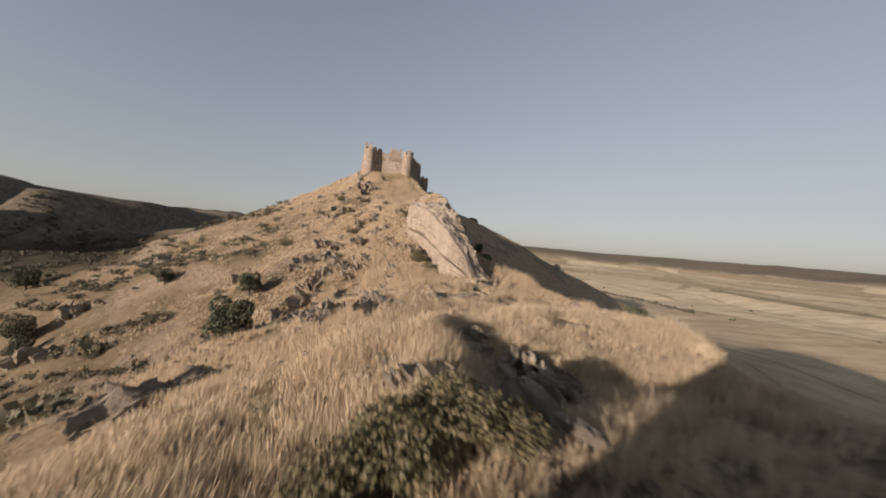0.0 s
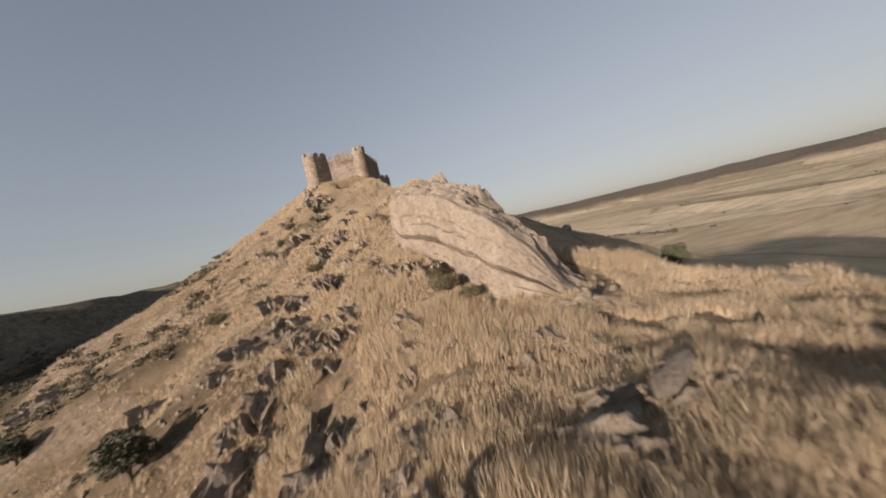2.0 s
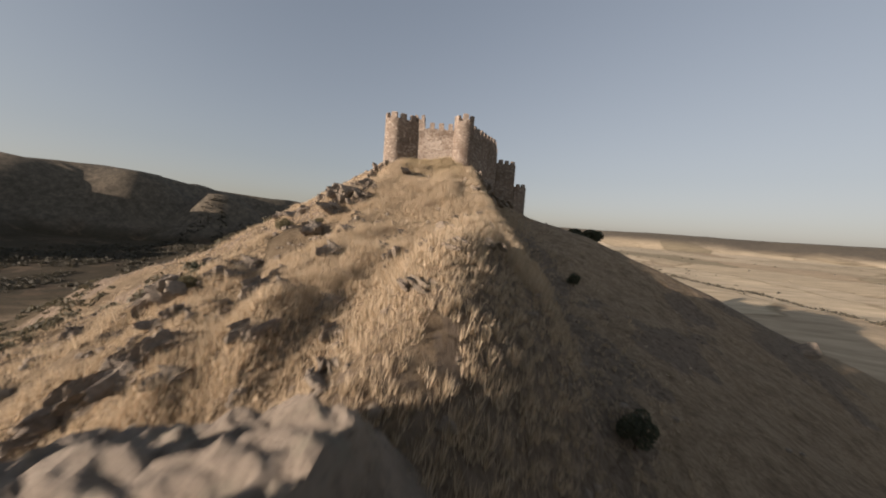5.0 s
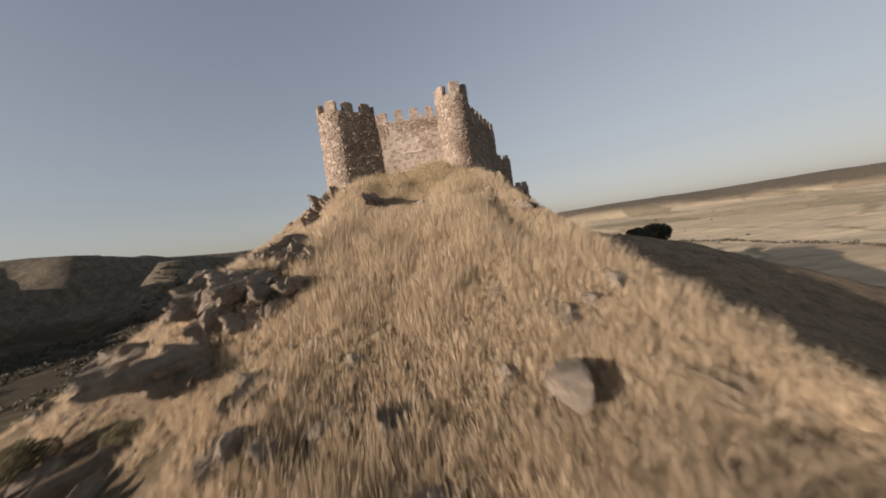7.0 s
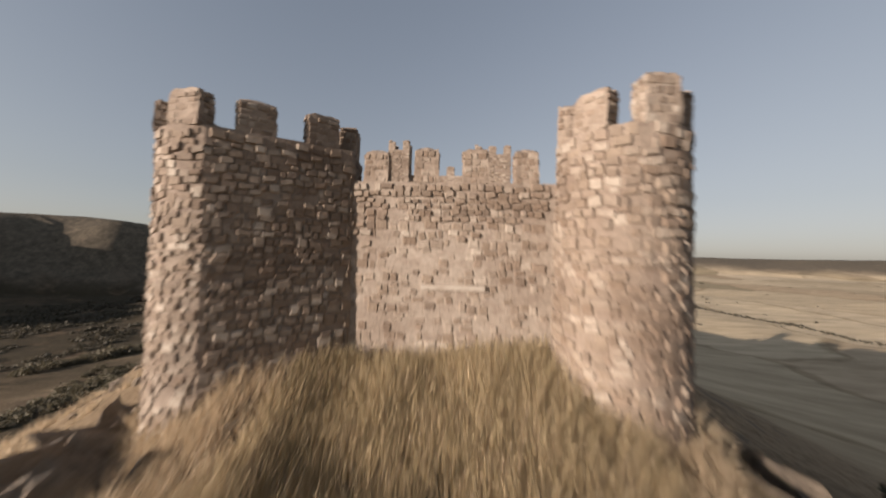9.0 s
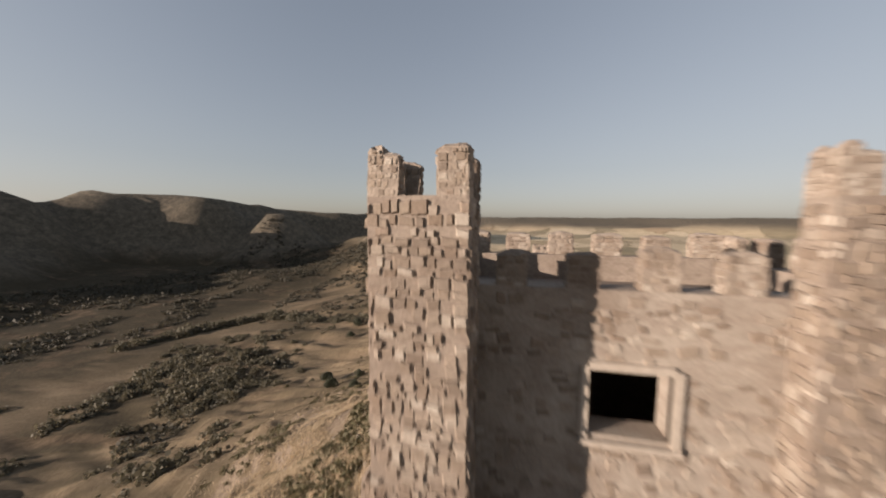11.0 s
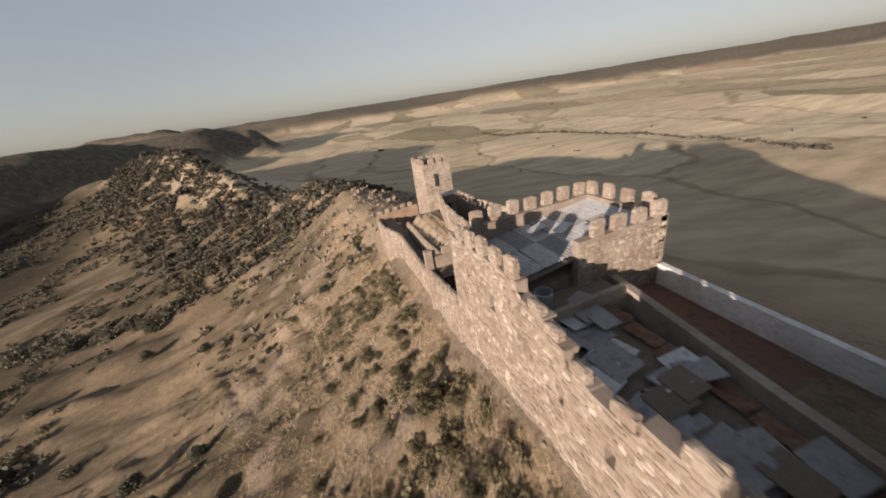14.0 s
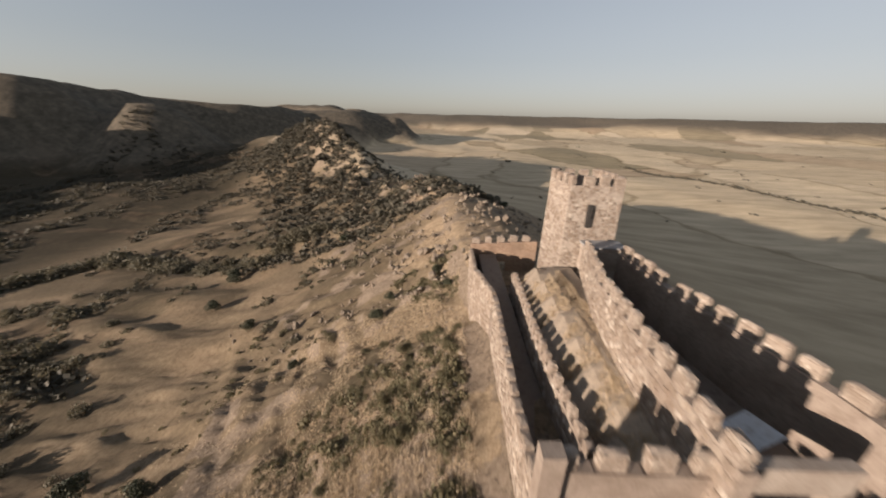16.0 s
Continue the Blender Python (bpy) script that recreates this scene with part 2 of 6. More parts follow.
def ground_z(x, y):
    x, y = np.asarray(x, float), np.asarray(y, float)
    yw = y + 0.0 * x
    cx, cz = np.interp(yw, CREST_Y, CREST_X), np.interp(yw, CREST_Y, CREST_Z)
    d = x - cx
    left = d < 0
    inside = step(-6, 4, y) * (1 - step(135, 150, y))
    edge = np.interp(yw, EDGE_Y, EDGE_R)
    flat = np.where(left, np.interp(yw, LEDGE_Y, LEDGE_R) + 4.5 * inside, edge)
    far = step(330, 560, y)
    de = np.sqrt(np.maximum(np.abs(d) - flat, 0) ** 2 + 9) - 3
    late = step(-10, 25, y)
    sunny = de / (165.0 - 53 * step(-10, 30, y) - 10 * far)
    lower = step(-5, -38, y)
    shady = (1 - late) * (de / (142.0 - 18 * lower)) ** (1.3 - 0.12 * lower) + late * de / (138.0 - 60 * far)
    drop = 1 - np.exp(-np.where(left, sunny, shady))
    z = cz + (FLOOR - cz) * drop
    z = z + 0.9 * np.exp(-(d / 1.5) ** 2) * step(-104, -100, y) * (1 - step(-91, -86, y))
    rib = np.interp(yw, (-58, -53, -48, -44, -40, -36, -32), (0.0, 2.6, 3.5, 3.9, 3.9, 1.8, 0.0))
    z = z + rib * np.exp(-((x - np.interp(yw, (-54, -48, -40, -34), (1.2, 4.2, 5.6, 6.0))) / 3.1) ** 2)
    z = z + 0.6 * np.exp(-((x - 9.5) / 2.8) ** 2 - ((y - 1.5) / 5) ** 2)
    # broken flank beside the long slab, and the steep foot under the walls
    fall = 6.8 * step(-102, -96, y) * (1 - step(10, 40, y)) + 4.0 * (1 - step(-112, -106, y))
    z = z - fall * step(edge - 0.9, edge + 4.3, d) * np.exp(-np.abs(d) / 60)
    z = z - np.where(left, 0, 0.08 * np.clip(d - 2, 0, 14)) * step(-86, -78, y) * (1 - step(-66, -62, y))
    z = z - np.where(left, 0, 0.05 * np.clip(d - 1.5, 0, np.maximum(edge - 1.5, 0))) * step(-50, -38, y) * (1 - inside)
    z = z - 3.0 * step(-5.5, -10.0, d) * step(40, 60, y) * (1 - step(150, 240, y)) * np.exp(-np.abs(d) / 90)
    z = np.maximum(z, FLOOR + tables(x, y))
    # far plateau round the plain
    r = np.sqrt((x + 40) ** 2 + (y - 100) ** 2)
    z = z + step(2700, 3900, r + 300 * fbm(x, y, 900, 3, 9)) * 128
    roll = step(120, 600, r)
    z = z + roll * (7.0 * fbm(x, y, 330, 3, 21) + 2.0 * fbm(x, y, 90, 2, 22)) * (1 + 1.2 * step(-100, -500, x))
    near = 1 - step(60, 260, np.abs(d))
    z = z + near * (0.55 * fbm(x, y, 9, 4, 31) * (1 - 0.8 * inside * (np.abs(d) < 8)))
    rough = near * (0.25 + 0.75 * left) * step(-0.1, 0.6, fbm(x, y, 26, 3, 35)) * step(2.5, 7, np.abs(d))
    # strata that stand out as fins along the flank
    z = z + rough * 1.5 * np.maximum(0, np.abs(fbm(x * 1.0 + y * 0.45, y * 0.3, 6, 3, 41)) - 0.12)
    # gullies that run down the sunny flank
    side = step(-7, -16, d) * (1 - step(-110, -200, d)) * step(-120, -90, y)
    z = z + side * (0.8 * fbm(x * 0.16 + y * 0.05, y + 0.25 * x, 6.5, 3, 71) + 0.4 * fbm(x * 0.5, y + 0.25 * x, 2.6, 2, 73))
    z = z + step(-14, -40, d) * (1 - step(-150, -260, d)) * 3.2 * fbm(x * 0.3, y + 0.3 * x, 24, 3, 75)
    # broken bedrock on the hill beyond the castle
    hill = step(200, 420, y) * (1 - step(850, 1000, y)) * np.exp(-((d + 20) / 75) ** 2)
    z = z + hill * (9.0 * (np.abs(fbm(x, y, 34, 4, 77, 0.6)) - 0.35) + 1.8 * fbm(x, y, 9, 3, 78))
    return z


def gz(x, y):
    return float(ground_z(np.array([x]), np.array([y]))[0])


def axis(lo, c0, c1, hi, fine, grow):
    pts = list(np.arange(c0, c1, fine))
    s, p = fine, c1
    while p < hi:
        pts.append(p)
        s *= grow
        p += s
    pts.append(hi)
    s, p, low = fine, c0, []
    while p > lo:
        s *= grow
        p -= s
        low.append(max(p, lo))
    return np.array(sorted(set(low)) + pts)


def mesh_from(name, verts, faces, smooth=False):
    me = bpy.data.meshes.new(name)
    me.from_pydata([tuple(v) for v in verts] if not isinstance(verts, np.ndarray) else verts.tolist(), [], faces if isinstance(faces, list) else faces.tolist())
    if smooth:
        me.shade_smooth()
    return me


def ground_material():
    m, nt, p = nodes_of("dry_hillside")
    g = nt.nodes.new("ShaderNodeNewGeometry")
    nsep = nt.nodes.new("ShaderNodeSeparateXYZ")
    nt.links.new(g.outputs["Normal"], nsep.inputs[0])

    def mask(name):
        a = nt.nodes.new("ShaderNodeAttribute")
        a.attribute_name = name
        return a.outputs["Fac"]

    def math2(op, a, b):
        n = nt.nodes.new("ShaderNodeMath")
        n.operation = op
        for sock, v in zip(n.inputs, (a, b)):
            if isinstance(v, (int, float)):
                sock.default_value = v
            else:
                nt.links.new(v, sock)
        return n.outputs[0]
    straw = ramp(nt, noise_tex(nt, 0.7, 9, 0.75).outputs[0], [(0.3, (0.150, 0.108, 0.068)), (0.45, (0.272, 0.202, 0.132)), (0.6, (0.372, 0.284, 0.190)), (0.78, (0.235, 0.170, 0.108))])
    tuft = ramp(nt, noise_tex(nt, 4.5, 6, 0.7).outputs[0], [(0.32, (0.55, 0.53, 0.5)), (0.62, (1.12, 1.12, 1.1))])
    strawc = mix(nt, 0.75, straw.outputs[0], tuft.outputs[0], "MULTIPLY")
    rock = ramp(nt, noise_tex(nt, 1.5, 10, 0.72, distortion=0.9).outputs[0], [(0.34, (0.080, 0.060, 0.043)), (0.46, (0.185, 0.142, 0.102)), (0.6, (0.255, 0.198, 0.145)), (0.75, (0.310, 0.250, 0.190))])
    earth = ramp(nt, noise_tex(nt, 0.06, 8, 0.7).outputs[0], [(0.30, (0.040, 0.030, 0.020)), (0.44, (0.072, 0.053, 0.034)), (0.56, (0.135, 0.098, 0.064)), (0.66, (0.170, 0.122, 0.080)), (0.8, (0.086, 0.062, 0.040))])
    speck = ramp(nt, noise_tex(nt, 0.55, 8, 0.8).outputs[0], [(0.36, (0.45, 0.44, 0.41)), (0.6, (1.15, 1.15, 1.12))])
    earthc = mix(nt, 0.8, earth.outputs[0], speck.outputs[0], "MULTIPLY")
    belt = add(nt, "ShaderNodeMapping", Scale=(0.010, 0.022, 0.0), Rotation=(0, 0, 0.5))
    nt.links.new(g.outputs["Position"], belt.inputs[0])
    belts = noise_tex(nt, 1.0, 7, 0.7, coords="", distortion=0.8)
    nt.links.new(belt.outputs[0], belts.inputs["Vector"])
    heath = ramp(nt, belts.outputs[0], [(0.42, (0, 0, 0)), (0.48, (0.85, 0.85, 0.85))])
    earthc = mix(nt, heath.outputs[0], earthc, mix(nt, 0.8, (0.062, 0.051, 0.033), speck.outputs[0], "MULTIPLY"))
    c = mix(nt, mask("soil"), strawc, earthc)
    edge = noise_tex(nt, 2.2, 6, 0.7)
    steep = nt.nodes.new("ShaderNodeMapRange")
    for i, v in enumerate((0.80, 0.6, 0.0, 1.0)):
        steep.inputs[i + 1].default_value = v
    nt.links.new(nsep.outputs[2], steep.inputs[0])
    rk = math2("MAXIMUM", steep.outputs[0], mask("rocky"))
    rk2 = ramp(nt, math2("ADD", rk, math2("MULTIPLY", math2("SUBTRACT", edge.outputs[0], 0.5), 1.6)), [(0.42, (0, 0, 0)), (0.58, (1, 1, 1))])
    c = mix(nt, rk2.outputs[0], c, rock.outputs[0])
    # stubble fields of the plain, each its own tone
    v = nt.nodes.new("ShaderNodeTexVoronoi")
    v.inputs["Scale"].default_value = 0.0042
    mp = add(nt, "ShaderNodeMapping", Scale=(1.0, 0.5, 0.0), Rotation=(0, 0, 0.4))
    warp = noise_tex(nt, 0.005, 4)
    vm = nt.nodes.new("ShaderNodeVectorMath")
    vm.operation = "MULTIPLY_ADD"
    nt.links.new(warp.outputs["Color"], vm.inputs[0])
    vm.inputs[1].default_value = (170, 170, 0)
    nt.links.new(g.outputs["Position"], vm.inputs[2])
    nt.links.new(vm.outputs[0], mp.inputs[0])
    nt.links.new(mp.outputs[0], v.inputs["Vector"])
    vs = nt.nodes.new("ShaderNodeSeparateColor")
    nt.links.new(v.outputs["Color"], vs.inputs[0])
    field = ramp(nt, vs.outputs[0], [(0.0, (0.53, 0.415, 0.275)), (0.3, (0.62, 0.50, 0.345)), (0.45, (0.40, 0.31, 0.20)), (0.6, (0.64, 0.52, 0.37)), (0.74, (0.30, 0.245, 0.155)), (0.85, (0.57, 0.45, 0.305)), (1.0, (0.43, 0.32, 0.21))])
    wave = add(nt, "ShaderNodeMapping", Scale=(0.012, 0.05, 0.0), Rotation=(0, 0, 0.9))
    nt.links.new(g.outputs["Position"], wave.inputs[0])
    streak = noise_tex(nt, 1.0, 6, 0.65, coords="")
    nt.links.new(wave.outputs[0], streak.inputs["Vector"])
    st = ramp(nt, streak.outputs[0], [(0.36, (0.70, 0.69, 0.66)), (0.62, (1.08, 1.08, 1.06))])
    fieldc = mix(nt, 0.9, field.outputs[0], st.outputs[0], "MULTIPLY")
    # tracks and plot lines between them
    ve = nt.nodes.new("ShaderNodeTexVoronoi")
    ve.feature = "DISTANCE_TO_EDGE"
    ve.inputs["Scale"].default_value = 0.0042
    nt.links.new(mp.outputs[0], ve.inputs["Vector"])
    track = ramp(nt, ve.outputs["Distance"], [(0.008, (0.62, 0.60, 0.55)), (0.02, (1, 1, 1))])
    fieldc = mix(nt, 0.8, fieldc, track.outputs[0], "MULTIPLY")
    c = mix(nt, mask("field"), c, fieldc)
    wood = ramp(nt, noise_tex(nt, 0.07, 8, 0.8).outputs[0], [(0.33, (0.066, 0.058, 0.044)), (0.5, (0.122, 0.102, 0.076)), (0.7, (0.22, 0.175, 0.125))])
    c = mix(nt, mask("wood"), c, wood.outputs[0])
    nt.links.new(c, p.inputs["Base Color"])
    p.inputs["Roughness"].default_value = 1.0
    p.inputs["Specular IOR Level"].default_value = 0.1
    fine = noise_tex(nt, 2.6, 10, 0.78)
    bump(nt, p, fine.outputs[0], 1.0, 0.35)
    return m


xs = axis(-4700, -42, 26, 4700, 0.55, 1.06)
ys = axis(-1500, -112, 176, 4900, 0.6, 1.05)
gx, gy = np.meshgrid(xs, ys)
gzv = ground_z(gx, gy)
verts = np.stack([gx, gy, gzv], -1).reshape(-1, 3)
nx, ny = len(xs), len(ys)
idx = np.arange(nx * ny).reshape(ny, nx)
quads = np.stack([idx[:-1, :-1], idx[:-1, 1:], idx[1:, 1:], idx[1:, :-1]], -1).reshape(-1, 4)
gm = bpy.data.meshes.new("ground")
gm.vertices.add(len(verts))
gm.vertices.foreach_set("co", verts.ravel())
gm.loops.add(quads.size)
gm.loops.foreach_set("vertex_index", quads.ravel())
gm.polygons.add(len(quads))
gm.polygons.foreach_set("loop_start", np.arange(0, quads.size, 4))
gm.update(calc_edges=True)
gm.shade_smooth()
dcrest = gx - np.interp(gy, CREST_Y, CREST_X)
rocky = np.clip(step(0.2, 0.6, fbm(gx, gy, 7, 4, 81)) * (np.abs(dcrest) < 60) * 0.75, 0, 1)
rocky = np.maximum(rocky, 0.6 * (1 - step(1.2, 2.8, np.abs(dcrest + 0.3 + 0.7 * fbm(gx, gy, 3, 2, 83)))) * step(-75.5, -72.5, gy) * (1 - step(-54, -40, gy)))
rocky = np.maximum(rocky, step(0.0, 0.5, fbm(gx * 0.4, gy, 12, 4, 85)) * (1 - step(20, 60, np.abs(dcrest + 10))) * step(250, 420, gy) * (1 - step(760, 860, gy)))
soil = np.clip(step(-4, -34, dcrest) * 1.1 + 0.7 * step(-3, -9, dcrest) * fbm(gx * 0.4, gy, 9, 3, 87), 0, 1) * (1 - step(700, 1100, gy)) * (0.8 + 0.3 * fbm(gx, gy, 40, 3, 87))
soil = np.maximum(soil, step(-200, -320, gx))
field = np.maximum(step(40, 130, gx), step(260, 420, gy) * step(-60, 60, gx - np.interp(gy, CREST_Y, CREST_X)))
field = np.maximum(field, step(900, 1300, gy) * step(-900, -500, gx))
rr = np.sqrt((gx + 40) ** 2 + (gy - 100) ** 2)
wood = np.maximum(step(6, 30, tables(gx, gy)), step(2900, 3300, rr) * step(-75, -40, gzv))
for nm, arr in (("rocky", rocky), ("soil", soil), ("field", field), ("wood", wood)):
    at = gm.attributes.new(nm, "FLOAT", "POINT")
    at.data.foreach_set("value", np.clip(arr, 0, 1).astype(np.float32).ravel())
gm.materials.append(ground_material())
tagged(new("ground", gm), "dry grassy ridge above a wide plain of stubble fields", "ground", kind="structure")


# ---- building helpers ----
def thing(name, label, category, at=(0, 0, 0), group="", kind=""):
    e = new(name)
    e.empty_display_size = 0.2
    e.location = at
    return tagged(e, label, category, group, kind)


def part(name, me, material, parent, label="", m=None):
    if not isinstance(me, bpy.types.Mesh):
        bm, me = me, bpy.data.meshes.new(name)
        bm.to_mesh(me)
        bm.free()
    if material and not me.materials:
        me.materials.append(material)
    ob = new(name, me)
    ob.parent = parent
    base = Matrix.Translation(parent.location).inverted() if parent.parent is None else Matrix()
    ob.matrix_basis = base @ (m or Matrix())
    return tagged(ob, label)


class Soup:
    """Vertices and faces gathered for one mesh."""

    def __init__(self):
        self.v, self.f = [], []

    def box(self, u0, u1, v0, v1, z0, z1, place):
        n = len(self.v)
        for z in (z0, z1):
            for a, b in ((u0, v0), (u1, v0), (u1, v1), (u0, v1)):
                self.v.append(place(a, b, z))
        self.f += [tuple(n + i for i in q) for q in ((3, 2, 1, 0), (4, 5, 6, 7), (0, 1, 5, 4), (1, 2, 6, 5), (2, 3, 7, 6), (3, 0, 4, 7))]

    def mesh(self, name, smooth=False):
        return mesh_from(name, self.v, self.f, smooth)


def along(a, b):
    """A placing function: u metres from a towards b, v metres to the right of that way."""
    ax, ay = a
    L = math.hypot(b[0] - ax, b[1] - ay)
    ux, uy = (b[0] - ax) / L, (b[1] - ay) / L
    return L, (lambda u, v, z: (ax + ux * u + uy * v, ay + uy * u - ux * v, z))


def panel(a, b, z0, z1, thick, holes=(), wobble=0.03):
    """A straight wall whose outer face runs from a to b, thickened to the right of that way, with rectangular holes (u0, u1, z0, z1)."""
    L, place = along(a, b)
    us = sorted({0, L, *[h[0] for h in holes], *[h[1] for h in holes]})
    s = Soup()
    for u0, u1 in zip(us, us[1:]):
        zs = [z0]
        for h in sorted(holes, key=lambda q: q[2]):
            if h[0] <= u0 + 1e-6 and h[1] >= u1 - 1e-6:
                zs += [h[2], h[3]]
        zs.append(z1)
        for p, q in zip(zs[::2], zs[1::2]):
            s.box(u0, u1, 0, thick, p, q, place)
    return s


rng = random.Random(7)


def merlon_mesh(seed, w=1.0, d=1.0, h=1.0, cap=0.16):
    """A battlement block, one metre each way, worn and with a low hipped cap."""
    r = random.Random(seed)
    bm = bmesh.new()
    bmesh.ops.create_cube(bm, size=1)
    bmesh.ops.translate(bm, verts=bm.verts, vec=(0, 0, 0.5))
    bmesh.ops.subdivide_edges(bm, edges=bm.edges[:], cuts=3, use_grid_fill=True)
    for v in bm.verts:
        x, y, z = v.co
        if z > 0.99:
            edge = max(abs(x), abs(y)) * 2
            v.co.z -= cap * max(0, edge - 0.35)
        if z > 0.7:
            v.co.x *= 0.95
            v.co.y *= 0.95
        corner = (abs(x) > 0.49) + (abs(y) > 0.49) + (z > 0.99)
        k = 0.022 if corner < 2 else 0.045
        v.co += Vector((r.uniform(-k, k), r.uniform(-k, k), r.uniform(-k, k) if z > 0.05 else 0))
    # stones laid on the four sides, in uneven courses
    for side in range(4):
        turn = Matrix.Rotation(side * math.pi / 2, 4, "Z")
        z = 0.02
        while z < 0.82:
            hh = r.uniform(0.13, 0.2)
            u = -0.47
            while u < 0.40:
                ww = r.uniform(0.2, 0.36)
                if r.random() < 0.9:
                    a0, a1, z1 = u + 0.015, min(u + ww, 0.47) - 0.015, min(z + hh, 0.9) - 0.02
                    q, d = r.uniform(0.015, 0.035), r.uniform(0.02, 0.06)
                    vs = [bm.verts.new(turn @ Vector(c)) for c in ((a0, -0.47, z), (a1, -0.47, z), (a1, -0.47, z1), (a0, -0.47, z1), (a0 + q, -0.49 - d, z + q), (a1 - q, -0.49 - d, z + q), (a1 - q, -0.49 - d, z1 - q), (a0 + q, -0.49 - d, z1 - q))]
                    for f in ((4, 5, 6, 7), (0, 1, 5, 4), (1, 2, 6, 5), (2, 3, 7, 6), (3, 0, 4, 7)):
                        bm.faces.new([vs[k] for k in f]).material_index = 1
                u += ww
            z += hh
    me = bpy.data.meshes.new("merlon")
    bm.to_mesh(me)
    bm.free()
    me.materials.append(MERLON_MAT)
    me.materials.append(STONE)
    return me


MERLON_MAT = masonry("merlon_masonry", [(0.285, 0.229, 0.180), (0.343, 0.280, 0.223), (0.256, 0.204, 0.159), (0.384, 0.324, 0.264)], pieces=False)
MERLONS = [merlon_mesh(50 + i) for i in range(6)]


def merlon(parent, x, y, z, turn, w=1.25, d=0.55, h=1.25):
    me = rng.choice(MERLONS)
    m = pose(x, y, z - 0.03, rng.uniform(-2, 2), rng.uniform(-2, 2), turn + rng.uniform(-2.5, 2.5)) @ Matrix.Diagonal((w * rng.uniform(0.9, 1.08), d * rng.uniform(0.92, 1.08), h * rng.uniform(0.88, 1.08), 1))
    return part("merlon", me, None, parent, m=m)


def merlon_row(parent, a, b, za, zb, pitch, w=1.25, d=0.55, h=1.25, first=0.0, skip=(), inset=0.0):
    L, place = along(a, b)
    turn = math.degrees(math.atan2(b[1] - a[1], b[0] - a[0]))
    n = max(1, int((L - first - w) / pitch) + 1)
    for i in range(n):
        if i in skip:
            continue
        u = first + w / 2 + i * pitch
        x, y, z = place(u, d / 2 + inset, za + (zb - za) * u / L)
        merlon(parent, x, y, z, turn, w, d, h)


def stone_unit(seed):
    r = random.Random(seed)
    s = Soup()
    pts = []
    for (x, z) in ((-0.5, -0.5), (0.5, -0.5), (0.5, 0.5), (-0.5, 0.5)):
        pts.append((x * r.uniform(0.9, 1.0), 0.0, z * r.uniform(0.88, 1.0)))
    for (x, z) in ((-0.5, -0.5), (0.5, -0.5), (0.5, 0.5), (-0.5, 0.5)):
        pts.append((x * r.uniform(0.68, 0.86), -1.0 * r.uniform(0.75, 1.0), z * r.uniform(0.62, 0.84)))
    s.v, s.f = pts, [(4, 5, 6, 7), (0, 1, 5, 4), (1, 2, 6, 5), (2, 3, 7, 6), (3, 0, 4, 7)]
    me = s.mesh("stone")
    me.materials.append(STONE)
    return me


STONES = [stone_unit(90 + i) for i in range(10)]


